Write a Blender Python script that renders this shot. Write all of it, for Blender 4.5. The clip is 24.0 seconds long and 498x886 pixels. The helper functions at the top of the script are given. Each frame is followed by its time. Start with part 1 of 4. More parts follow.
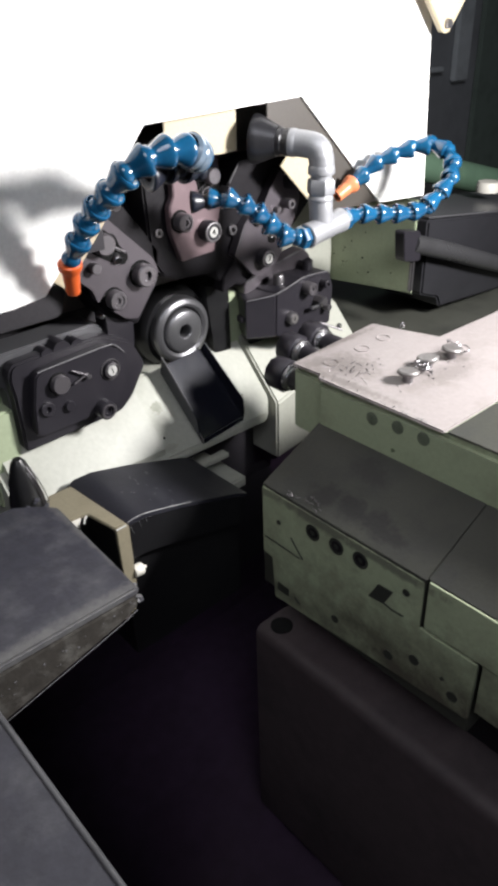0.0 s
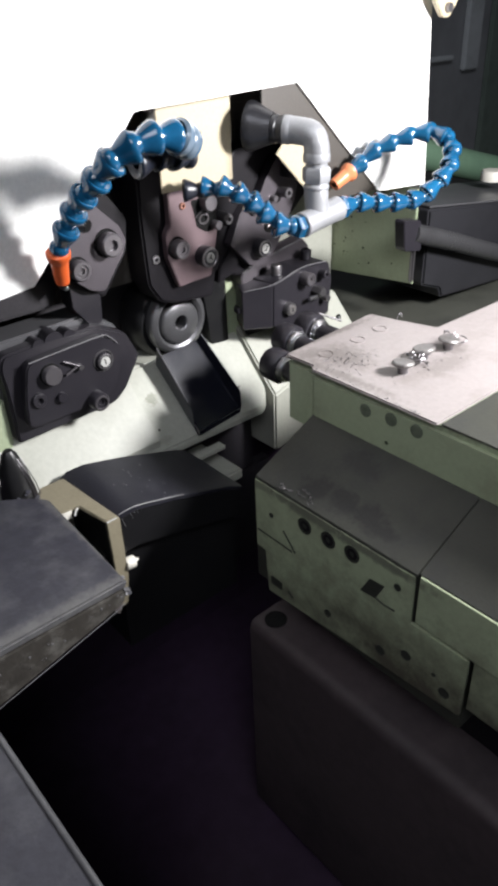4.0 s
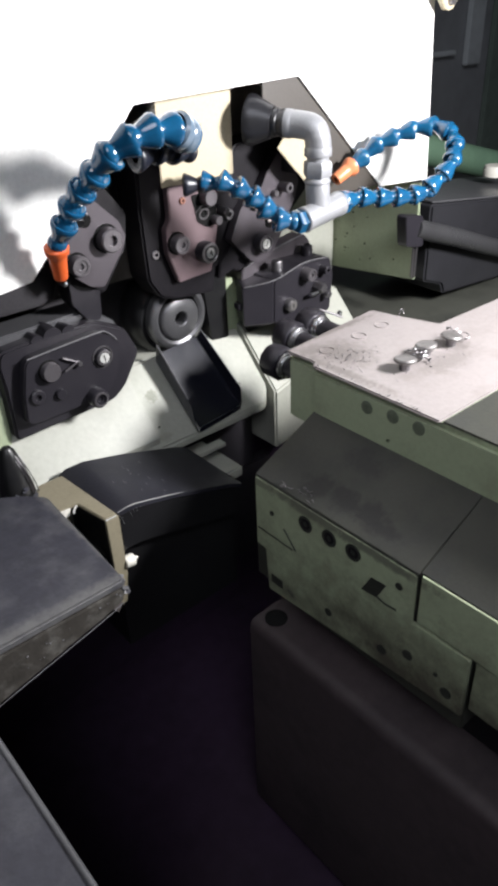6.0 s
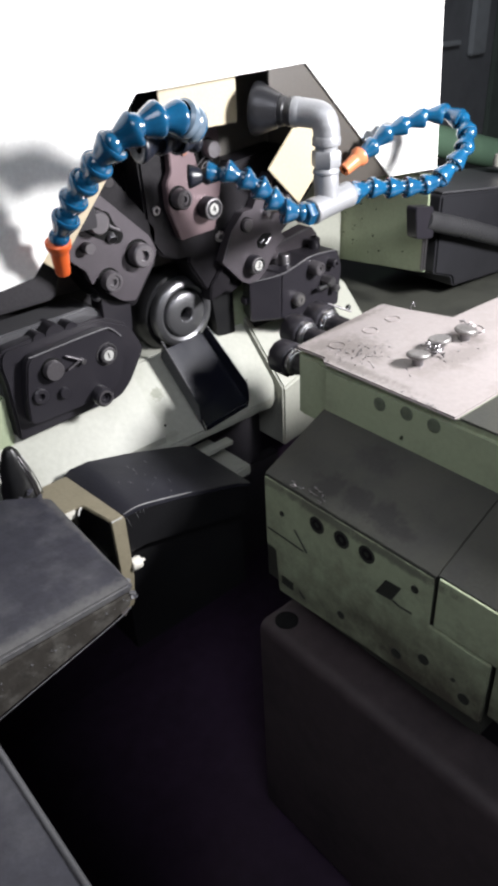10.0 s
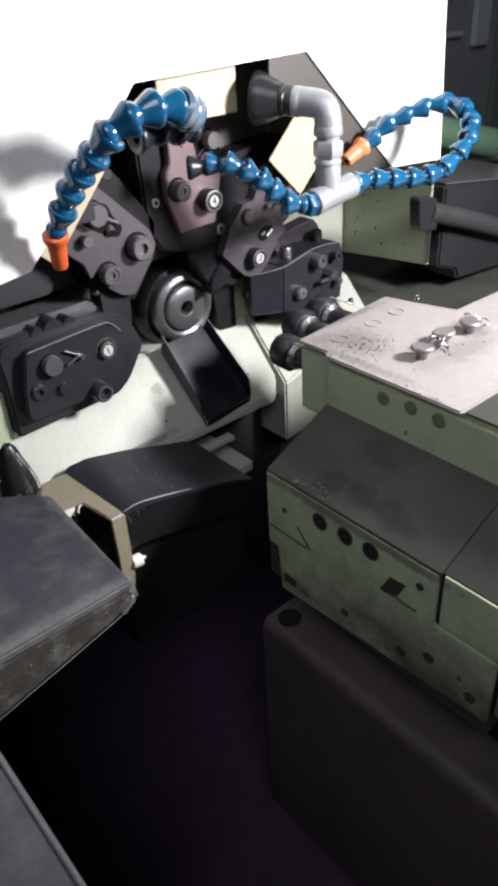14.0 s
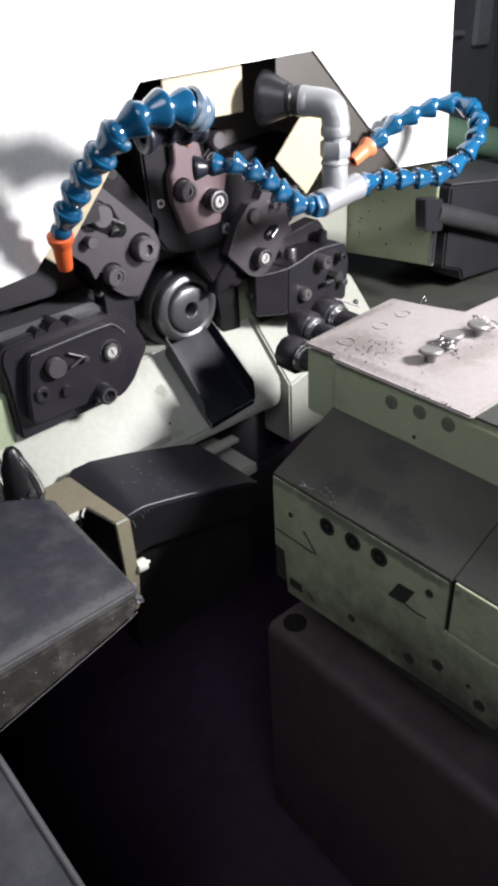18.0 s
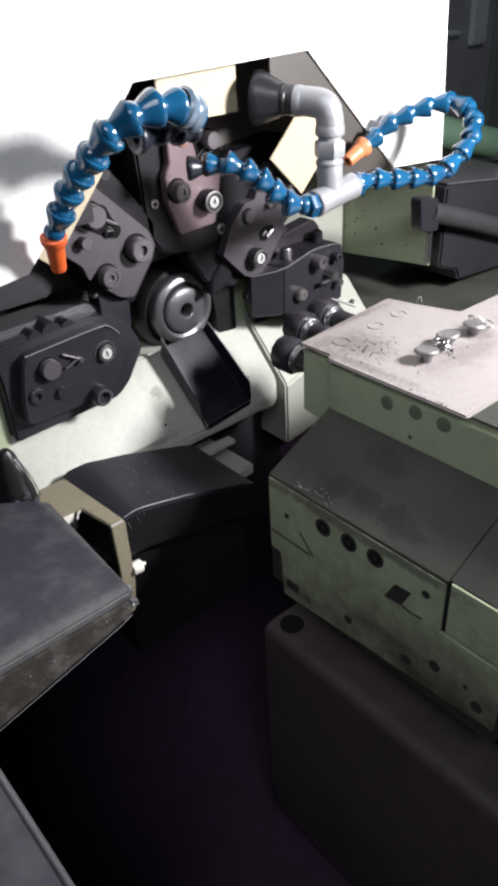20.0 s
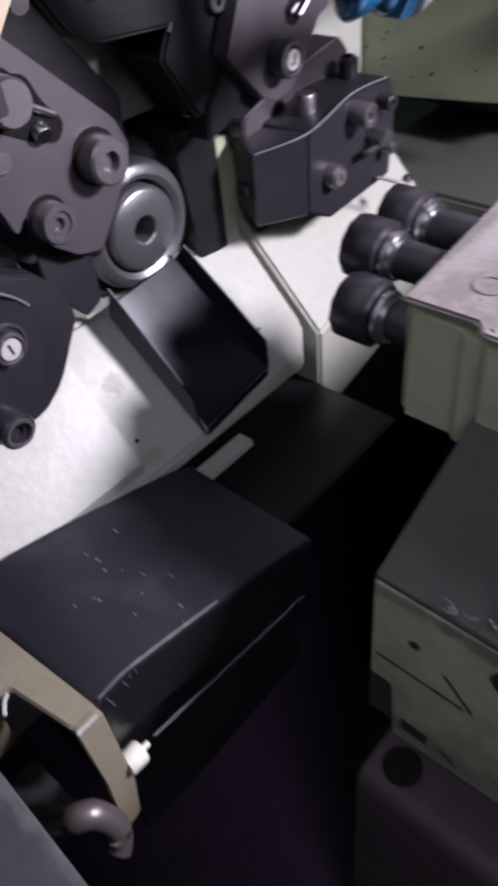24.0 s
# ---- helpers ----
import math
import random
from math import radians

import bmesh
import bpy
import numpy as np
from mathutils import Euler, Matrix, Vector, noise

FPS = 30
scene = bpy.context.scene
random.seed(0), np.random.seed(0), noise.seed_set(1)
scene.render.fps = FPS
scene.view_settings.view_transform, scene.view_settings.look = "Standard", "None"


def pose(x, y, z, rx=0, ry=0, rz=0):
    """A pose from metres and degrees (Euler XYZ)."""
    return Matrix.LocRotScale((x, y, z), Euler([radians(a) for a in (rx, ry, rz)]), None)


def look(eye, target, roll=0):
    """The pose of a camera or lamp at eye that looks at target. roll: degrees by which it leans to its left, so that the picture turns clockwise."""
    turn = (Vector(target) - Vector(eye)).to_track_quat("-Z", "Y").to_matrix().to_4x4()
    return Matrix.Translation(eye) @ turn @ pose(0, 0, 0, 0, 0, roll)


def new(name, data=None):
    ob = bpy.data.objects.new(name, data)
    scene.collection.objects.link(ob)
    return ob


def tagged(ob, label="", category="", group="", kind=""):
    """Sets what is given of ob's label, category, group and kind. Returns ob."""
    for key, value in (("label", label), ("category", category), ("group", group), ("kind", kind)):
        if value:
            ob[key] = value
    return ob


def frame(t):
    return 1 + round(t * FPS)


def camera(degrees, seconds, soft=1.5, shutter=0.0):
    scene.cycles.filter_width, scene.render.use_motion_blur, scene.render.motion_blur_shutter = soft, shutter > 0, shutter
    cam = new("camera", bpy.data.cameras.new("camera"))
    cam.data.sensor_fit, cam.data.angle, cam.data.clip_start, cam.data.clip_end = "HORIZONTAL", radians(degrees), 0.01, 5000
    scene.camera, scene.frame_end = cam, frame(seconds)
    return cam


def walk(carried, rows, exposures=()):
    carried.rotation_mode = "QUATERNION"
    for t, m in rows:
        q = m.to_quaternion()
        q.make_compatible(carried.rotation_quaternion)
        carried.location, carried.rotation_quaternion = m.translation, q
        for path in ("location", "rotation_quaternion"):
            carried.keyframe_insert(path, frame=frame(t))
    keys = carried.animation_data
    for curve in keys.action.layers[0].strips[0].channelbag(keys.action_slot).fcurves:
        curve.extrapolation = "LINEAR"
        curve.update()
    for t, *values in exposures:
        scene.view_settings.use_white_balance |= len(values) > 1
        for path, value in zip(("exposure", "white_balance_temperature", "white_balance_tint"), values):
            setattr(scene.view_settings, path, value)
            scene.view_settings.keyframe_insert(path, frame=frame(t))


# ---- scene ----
cam = camera(38.2, 24.0, soft=4.0, shutter=0.7)
PATH = [
    (0, (0.062, 0.051, 1.528), (1.183, 1.346, 0.495), -1.8),
    (0.5, (0.063, 0.051, 1.529), (1.201, 1.332, 0.497), -1.7),
    (1, (0.064, 0.049, 1.532), (1.202, 1.334, 0.506), -1.4),
    (1.5, (0.068, 0.048, 1.531), (1.186, 1.346, 0.501), -1.8),
    (2, (0.07, 0.049, 1.53), (1.186, 1.344, 0.492), -1.6),
    (2.5, (0.072, 0.049, 1.528), (1.183, 1.346, 0.488), -1.7),
    (4.5, (0.077, 0.045, 1.523), (1.164, 1.355, 0.474), -2.2),
    (5, (0.076, 0.046, 1.524), (1.168, 1.355, 0.478), -1.9),
    (5.5, (0.077, 0.048, 1.523), (1.167, 1.358, 0.476), -2.2),
    (6, (0.08, 0.049, 1.521), (1.166, 1.355, 0.464), -2.2),
    (6.5, (0.08, 0.052, 1.52), (1.171, 1.349, 0.458), -1.9),
    (7, (0.078, 0.052, 1.521), (1.169, 1.353, 0.465), -1.9),
    (7.5, (0.08, 0.052, 1.521), (1.173, 1.359, 0.473), -2.2),
    (8, (0.084, 0.055, 1.52), (1.172, 1.362, 0.467), -2.5),
    (8.5, (0.087, 0.06, 1.518), (1.165, 1.368, 0.455), -2.7),
    (9, (0.088, 0.062, 1.517), (1.166, 1.367, 0.453), -2.7),
    (9.5, (0.086, 0.063, 1.515), (1.156, 1.374, 0.449), -2.8),
    (10, (0.087, 0.062, 1.515), (1.158, 1.372, 0.448), -2.9),
    (10.5, (0.087, 0.061, 1.515), (1.156, 1.374, 0.45), -3.1),
    (12.5, (0.089, 0.063, 1.513), (1.155, 1.377, 0.448), -3.3),
    (13, (0.089, 0.065, 1.514), (1.153, 1.378, 0.445), -3.3),
    (13.5, (0.091, 0.066, 1.513), (1.156, 1.377, 0.442), -3.3),
    (14, (0.092, 0.067, 1.511), (1.152, 1.376, 0.433), -3.3),
    (14.5, (0.093, 0.068, 1.511), (1.154, 1.377, 0.433), -3.4),
    (15, (0.093, 0.068, 1.511), (1.154, 1.379, 0.436), -3.3),
    (15.5, (0.093, 0.068, 1.512), (1.15, 1.383, 0.438), -3.6),
    (16, (0.093, 0.069, 1.512), (1.154, 1.377, 0.433), -3.3),
    (16.5, (0.093, 0.071, 1.51), (1.155, 1.376, 0.429), -2.9),
    (17, (0.094, 0.073, 1.511), (1.156, 1.377, 0.429), -3.0),
    (17.5, (0.093, 0.075, 1.51), (1.158, 1.38, 0.432), -3.0),
    (18, (0.092, 0.076, 1.511), (1.155, 1.381, 0.43), -3.1),
    (18.5, (0.094, 0.075, 1.51), (1.161, 1.38, 0.434), -3.2),
    (20.5, (0.095, 0.077, 1.51), (1.161, 1.38, 0.43), -3.3),
    (21, (0.094, 0.078, 1.51), (1.162, 1.381, 0.432), -3.2),
    (21.5, (0.092, 0.078, 1.511), (1.164, 1.381, 0.438), -3.1),
    (22, (0.091, 0.078, 1.511), (1.166, 1.381, 0.439), -2.9),
    (22.5, (0.089, 0.084, 1.509), (1.162, 1.39, 0.44), -3.3),
    (22.6, (0.086, 0.096, 1.51), (1.165, 1.39, 0.432), -3.6),
    (22.8, (0.099, 0.133, 1.495), (1.206, 1.348, 0.355), -4.4),
    (23, (0.105, 0.178, 1.488), (1.254, 1.295, 0.29), -5.1),
    (23.1, (0.117, 0.207, 1.479), (1.248, 1.301, 0.244), -6.3),
    (23.2, (0.131, 0.229, 1.466), (1.27, 1.293, 0.213), -6.2),
    (23.3, (0.148, 0.249, 1.459), (1.28, 1.298, 0.186), -6.0),
    (23.4, (0.165, 0.267, 1.45), (1.299, 1.284, 0.154), -5.7),
    (23.5, (0.183, 0.282, 1.447), (1.304, 1.264, 0.113), -5.3),
    (23.7, (0.215, 0.299, 1.428), (1.315, 1.291, 0.084), -5.3),
    (24, (0.243, 0.319, 1.427), (1.246, 1.363, 0.048), -7.1),
]
walk(cam, [(t, look(eye, target, roll)) for t, eye, target, roll in PATH],
     [(0, 0.13, 6450, 12), (4, 0.13, 6350, 12), (22.5, 0.13, 6300, 13), (23.0, 0.25, 6100, 12), (23.5, 0.12, 6000, 19), (24, -0.12, 6000, 28)])

# ---- world and light ----
world = bpy.data.worlds.new("workshop_air")
scene.world = world
world.use_nodes = True
world.node_tree.nodes["Background"].inputs[0].default_value = (0.84, 0.76, 1.0, 1)
world.node_tree.nodes["Background"].inputs[1].default_value = 0.30


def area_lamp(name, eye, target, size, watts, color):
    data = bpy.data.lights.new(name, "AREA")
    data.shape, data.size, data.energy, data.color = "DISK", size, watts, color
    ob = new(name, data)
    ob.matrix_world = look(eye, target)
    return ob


# the machine's work lamp, and an unseen fill lamp added high up in the hall
area_lamp("work_lamp", (0.715, 0.060, 1.572), (0.42, 0.50, 1.33), 0.11, 9.5, (1.0, 0.985, 0.965))
area_lamp("hall_fill_light", (-1.05, -1.60, 3.65), (0.3, 0.4, 1.2), 1.7, 37.0, (0.93, 0.95, 1.0))

# ---- materials ----
def material(name, base, rough=0.5, metal=0.0, grain=400.0, vary=0.12, bump=0.15, stain=None, stain_scale=14.0,
             stain_amount=0.5, spec=0.5, coat=0.0):
    m = bpy.data.materials.new(name)
    m.use_nodes = True
    nt = m.node_tree
    bsdf = nt.nodes["Principled BSDF"]
    bsdf.inputs["Metallic"].default_value = metal
    bsdf.inputs["Specular IOR Level"].default_value = spec
    bsdf.inputs["Coat Weight"].default_value = coat
    co = nt.nodes.new("ShaderNodeTexCoord")
    info = nt.nodes.new("ShaderNodeObjectInfo")
    shift = nt.nodes.new("ShaderNodeVectorMath")
    shift.operation = "MULTIPLY_ADD"
    shift.inputs[1].default_value = (3.1, 5.7, 2.3)
    nt.links.new(info.outputs["Random"], shift.inputs[0])
    nt.links.new(co.outputs["Object"], shift.inputs[2])
    fine = nt.nodes.new("ShaderNodeTexNoise")
    fine.inputs["Scale"].default_value = grain
    fine.inputs["Detail"].default_value = 3
    wide = nt.nodes.new("ShaderNodeTexNoise")
    wide.inputs["Scale"].default_value = stain_scale
    wide.inputs["Detail"].default_value = 6
    wide.inputs["Roughness"].default_value = 0.65
    for n in (fine, wide):
        nt.links.new(shift.outputs[0], n.inputs["Vector"])
    ramp = nt.nodes.new("ShaderNodeMapRange")
    ramp.inputs[1].default_value, ramp.inputs[2].default_value = 0.48, 0.68
    nt.links.new(wide.outputs[0], ramp.inputs[0])
    amount = nt.nodes.new("ShaderNodeMath")
    amount.operation = "MULTIPLY"
    amount.inputs[1].default_value = stain_amount
    nt.links.new(ramp.outputs[0], amount.inputs[0])
    mix = nt.nodes.new("ShaderNodeMix")
    mix.data_type = "RGBA"
    mix.inputs["A"].default_value = (*base, 1)
    mix.inputs["B"].default_value = (*(stain or [c * 0.6 for c in base]), 1)
    nt.links.new(amount.outputs[0], mix.inputs["Factor"])
    tone = nt.nodes.new("ShaderNodeMapRange")
    tone.inputs[3].default_value, tone.inputs[4].default_value = 1 - vary, 1 + vary
    nt.links.new(fine.outputs[0], tone.inputs[0])
    mul = nt.nodes.new("ShaderNodeVectorMath")
    mul.operation = "SCALE"
    nt.links.new(mix.outputs["Result"], mul.inputs[0])
    nt.links.new(tone.outputs[0], mul.inputs["Scale"])
    nt.links.new(mul.outputs[0], bsdf.inputs["Base Color"])
    rr = nt.nodes.new("ShaderNodeMapRange")
    rr.inputs[3].default_value, rr.inputs[4].default_value = max(0.03, rough - 0.12), min(1, rough + 0.12)
    nt.links.new(wide.outputs[0], rr.inputs[0])
    nt.links.new(rr.outputs[0], bsdf.inputs["Roughness"])
    bp = nt.nodes.new("ShaderNodeBump")
    bp.inputs["Strength"].default_value = bump
    bp.inputs["Distance"].default_value = 0.001
    nt.links.new(fine.outputs[0], bp.inputs["Height"])
    nt.links.new(bp.outputs[0], bsdf.inputs["Normal"])
    return m


def stained(m, spots, color, scale=120.0, edge=0.35):
    """Adds dirt, and some painted darkening: soft ragged patches round given places, each (centre, half sizes,
    strength).
    """
    nt = m.node_tree
    bsdf = nt.nodes["Principled BSDF"]
    co = nt.nodes.new("ShaderNodeTexCoord")
    noise = nt.nodes.new("ShaderNodeTexNoise")
    noise.inputs["Scale"].default_value = scale
    noise.inputs["Detail"].default_value = 5
    noise.inputs["Roughness"].default_value = 0.7
    nt.links.new(co.outputs["Object"], noise.inputs["Vector"])
    total = None
    for centre, half, strength in spots:
        sub = nt.nodes.new("ShaderNodeVectorMath")
        sub.operation = "SUBTRACT"
        sub.inputs[1].default_value = centre
        nt.links.new(co.outputs["Object"], sub.inputs[0])
        div = nt.nodes.new("ShaderNodeVectorMath")
        div.operation = "DIVIDE"
        div.inputs[1].default_value = half
        nt.links.new(sub.outputs[0], div.inputs[0])
        ln = nt.nodes.new("ShaderNodeVectorMath")
        ln.operation = "LENGTH"
        nt.links.new(div.outputs[0], ln.inputs[0])
        rag = nt.nodes.new("ShaderNodeMath")
        rag.operation = "MULTIPLY_ADD"
        rag.inputs[1].default_value = 2.4
        nt.links.new(noise.outputs[0], rag.inputs[0])
        nt.links.new(ln.outputs["Value"], rag.inputs[2])
        mr = nt.nodes.new("ShaderNodeMapRange")
        mr.inputs[1].default_value, mr.inputs[2].default_value = 2.0 - edge, 2.0 + edge
        mr.inputs[3].default_value, mr.inputs[4].default_value = strength, 0.0
        nt.links.new(rag.outputs[0], mr.inputs[0])
        if total is None:
            total = mr.outputs[0]
        else:
            mx = nt.nodes.new("ShaderNodeMath")
            mx.operation = "MAXIMUM"
            nt.links.new(total, mx.inputs[0])
            nt.links.new(mr.outputs[0], mx.inputs[1])
            total = mx.outputs[0]
    old = bsdf.inputs["Base Color"].links[0].from_socket
    mix = nt.nodes.new("ShaderNodeMix")
    mix.data_type = "RGBA"
    mix.inputs["B"].default_value = (*color, 1)
    nt.links.new(total, mix.inputs["Factor"])
    nt.links.new(old, mix.inputs["A"])
    nt.links.new(mix.outputs["Result"], bsdf.inputs["Base Color"])
    return m


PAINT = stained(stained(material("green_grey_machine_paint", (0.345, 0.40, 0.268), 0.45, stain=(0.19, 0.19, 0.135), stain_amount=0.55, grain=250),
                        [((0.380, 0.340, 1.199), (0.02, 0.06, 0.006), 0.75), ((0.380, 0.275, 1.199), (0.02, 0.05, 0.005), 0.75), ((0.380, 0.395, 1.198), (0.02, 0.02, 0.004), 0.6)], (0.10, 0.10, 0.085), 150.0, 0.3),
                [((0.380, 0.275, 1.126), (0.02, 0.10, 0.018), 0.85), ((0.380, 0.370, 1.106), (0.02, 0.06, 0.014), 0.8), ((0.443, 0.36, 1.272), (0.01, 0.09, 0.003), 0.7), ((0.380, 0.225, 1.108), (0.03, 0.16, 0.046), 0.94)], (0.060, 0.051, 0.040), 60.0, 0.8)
BEDPAINT = stained(material("paled_machine_paint", (0.370, 0.376, 0.328), 0.42, stain=(0.28, 0.295, 0.235), stain_amount=0.3, grain=220), [((0.402, 0.581, 1.196), (0.007, 0.007, 0.008), 0.8), ((0.395, 0.552, 1.165), (0.010, 0.004, 0.005), 0.35), ((0.470, 0.530, 1.120), (0.010, 0.012, 0.01), 0.9)], (0.16, 0.17, 0.12), 260.0, 0.3)
WHITE = material("white_panel_paint", (0.82, 0.82, 0.80), 0.5, stain=(0.74, 0.74, 0.70), stain_amount=0.3, bump=0.05)
CREAM = material("cream_cover_paint", (0.44, 0.38, 0.265), 0.5, stain=(0.44, 0.37, 0.26), stain_amount=0.4, bump=0.05)
BLACK = material("black_oxide_steel", (0.019, 0.0175, 0.022), 0.36, stain=(0.030, 0.027, 0.032), vary=0.07, grain=700, bump=0.05)
SOOT = material("black_oily_steel", (0.008, 0.007, 0.009), 0.5, stain=(0.016, 0.014, 0.017), vary=0.3, spec=0.2)
PLATE = material("burnished_black_plate", (0.094, 0.083, 0.094), 0.40, metal=0.4, stain=(0.062, 0.054, 0.060), vary=0.07, grain=700, bump=0.05)
PLATE4 = material("worn_brown_black_plate", (0.175, 0.125, 0.135), 0.42, metal=0.4, stain=(0.10, 0.068, 0.074), vary=0.07, grain=700, bump=0.05)
SHEET = material("black_sheet_cover", (0.014, 0.014, 0.020), 0.5, stain=(0.034, 0.034, 0.042), stain_scale=30, stain_amount=0.7, vary=0.2)
PIT = material("black_oily_pit", (0.042, 0.024, 0.050), 0.6, vary=0.3, grain=60)
LIDM = stained(material("worn_black_padding", (0.034, 0.034, 0.044), 0.55, stain=(0.075, 0.075, 0.084), stain_scale=34, stain_amount=0.75, vary=0.3, grain=140, bump=0.4), [((0.12, 0.381, 1.197), (0.22, 0.007, 0.02), 0.6), ((0.246, 0.45, 1.197), (0.004, 0.09, 0.02), 0.5)], (0.15, 0.147, 0.142), 130.0, 0.5)
LIDSIDE = material("dusty_dark_brown_side", (0.040, 0.036, 0.031), 0.6, stain=(0.135, 0.13, 0.118), stain_scale=75, stain_amount=0.6, vary=0.4, grain=160, bump=0.5)
DARK = material("oily_dark_casting", (0.024, 0.022, 0.026), 0.5, vary=0.3)
WAYTOP = material("worn_and_lit_grey", (0.105, 0.105, 0.112), 0.36, metal=0.3, stain=(0.06, 0.06, 0.066), stain_amount=0.7)
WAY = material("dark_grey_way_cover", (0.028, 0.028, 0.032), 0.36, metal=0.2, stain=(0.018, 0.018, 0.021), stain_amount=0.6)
DECK2 = material("brown_grey_cover_plate", (0.054, 0.047, 0.040), 0.5, stain=(0.048, 0.042, 0.038))
DECK = material("dark_oily_deck", (0.062, 0.064, 0.054), 0.38, stain=(0.028, 0.029, 0.026), stain_amount=0.85, stain_scale=9)
OLIVE = material("brown_grey_plate", (0.20, 0.185, 0.168), 0.5, vary=0.15, stain=(0.14, 0.125, 0.115))
STEEL = material("ground_steel", (0.50, 0.50, 0.52), 0.28, metal=1.0, grain=900, vary=0.08, bump=0.05)
DULL = material("dull_steel_screw", (0.24, 0.23, 0.24), 0.38, metal=0.9, grain=900, vary=0.12)
SCREW = material("black_steel_screw", (0.15, 0.14, 0.15), 0.34, metal=0.6, grain=700, vary=0.2, stain=(0.08, 0.074, 0.08))
SCREWTOP = material("worn_screw_head", (0.20, 0.19, 0.185), 0.42, metal=0.5, grain=500, vary=0.25, stain=(0.10, 0.09, 0.085), stain_scale=90)
BRASSY = material("dull_nickel_brass", (0.17, 0.15, 0.145), 0.4, metal=0.6, grain=500, vary=0.15)
COPPER = material("copper_coloured_plug", (0.30, 0.14, 0.10), 0.4, metal=0.4)
RING = material("bushing_steel", (0.21, 0.21, 0.22), 0.32, metal=0.75, grain=1200, vary=0.14, stain=(0.09, 0.09, 0.095))
GALV = material("galvanised_pipe", (0.29, 0.295, 0.31), 0.46, metal=0.35, stain=(0.20, 0.205, 0.22), grain=500, vary=0.1)
BLUE = material("blue_hose_plastic", (0.007, 0.075, 0.165), 0.20, grain=200, vary=0.08, bump=0.02, stain=(0.004, 0.035, 0.085), stain_amount=0.8, stain_scale=34, coat=0.5)
GLOSSBLACK = material("dark_blue_black_sheet", (0.009, 0.010, 0.017), 0.2, vary=0.1, bump=0.02, stain=(0.010, 0.010, 0.014), coat=0.15)
DEEPBLACK = material("rubber_and_shade_black", (0.010, 0.010, 0.011), 0.32, vary=0.15, stain=(0.020, 0.020, 0.020), spec=0.45)
FLANGE = material("dark_grey_cone_flange", (0.030, 0.030, 0.034), 0.32, metal=0.35, stain=(0.026, 0.026, 0.028), stain_amount=0.85, stain_scale=40)
RUBBED = material("rubbed_and_highlight_edge", (0.17, 0.167, 0.175), 0.5, metal=0.2)
CLEARP = material("clouded_grey_plastic", (0.115, 0.16, 0.21), 0.22, grain=200, vary=0.15, stain=(0.06, 0.09, 0.13), stain_amount=0.8, stain_scale=60, coat=0.5)
BLUEDARK = material("black_and_shaded_plastic", (0.008, 0.010, 0.018), 0.35)
ORANGE = material("orange_nozzle_plastic", (0.62, 0.105, 0.022), 0.35, vary=0.05, bump=0.02, stain=(0.48, 0.09, 0.03))
TOPPLATE = stained(material("worn_grey_top_plate", (0.25, 0.225, 0.22), 0.5, stain=(0.18, 0.16, 0.15), stain_amount=0.55, stain_scale=25, grain=300),
                   [((0.476, 0.404, 1.275), (0.026, 0.028, 0.02), 0.6), ((0.452, 0.385, 1.275), (0.006, 0.06, 0.02), 0.6), ((0.505, 0.441, 1.275), (0.06, 0.004, 0.02), 0.6), ((0.525, 0.337, 1.275), (0.032, 0.014, 0.02), 0.4), ((0.462, 0.425, 1.275), (0.022, 0.010, 0.02), 0.5),
                    ((0.552, 0.350, 1.275), (0.012, 0.014, 0.02), 0.5)], (0.085, 0.074, 0.066), 260.0, 0.4)
PLUG = material("dirty_green_plug", (0.13, 0.152, 0.11), 0.5, stain=(0.07, 0.085, 0.06), stain_amount=0.8, stain_scale=200)
PALEORANGE = material("paler_orange_plastic", (0.62, 0.20, 0.085), 0.35, vary=0.05, bump=0.02, stain=(0.52, 0.20, 0.10))
SLOPE = stained(material("oily_dark_grey_slope", (0.031, 0.032, 0.0255), 0.55, stain=(0.021, 0.022, 0.0215), stain_amount=0.7, stain_scale=18),
                [((0.394, 0.350, 1.2115), (0.011, 0.017, 0.011), 0.97), ((0.396, 0.325, 1.2125), (0.011, 0.017, 0.011), 0.97), ((0.396, 0.299, 1.2125), (0.012, 0.017, 0.012), 0.97),
                 ((0.392, 0.284, 1.2105), (0.007, 0.010, 0.008), 0.9), ((0.427, 0.333, 1.2275), (0.010, 0.022, 0.009), 0.6)], (0.008, 0.008, 0.0078), 80.0, 0.32)
KHAKI = material("khaki_bracket_paint", (0.225, 0.20, 0.14), 0.5, stain=(0.17, 0.15, 0.10), stain_scale=40)
NYLON = material("cream_nylon", (0.66, 0.64, 0.57), 0.4)
HOLETONE = material("dark_hole_tone", (0.026, 0.028, 0.023), 0.6, vary=0.3)
HOLE = material("hole_shade_and_oil_black", (0.010, 0.010, 0.010), 0.9, spec=0.1)
GREENPIPE = material("green_conduit_paint", (0.16, 0.27, 0.18), 0.5, stain=(0.11, 0.19, 0.13))
LABEL = material("grey_white_number_disc", (0.43, 0.43, 0.41), 0.5)
INK = material("black_ink", (0.02, 0.02, 0.02), 0.6)
BROWN = material("dark_brown_oily_iron", (0.046, 0.035, 0.038), 0.62, stain=(0.026, 0.020, 0.023), stain_scale=14, stain_amount=0.8, vary=0.3, grain=120)
CABINET = material("dark_cabinet_paint", (0.25, 0.26, 0.275), 0.5, grain=30, stain=(0.13, 0.13, 0.14), stain_scale=5)
PAINTDARK = material("grey_green_door_paint", (0.16, 0.20, 0.175), 0.5, grain=40)
STRIPM = material("pale_grey_upright_paint", (0.48, 0.51, 0.53), 0.5, grain=40)
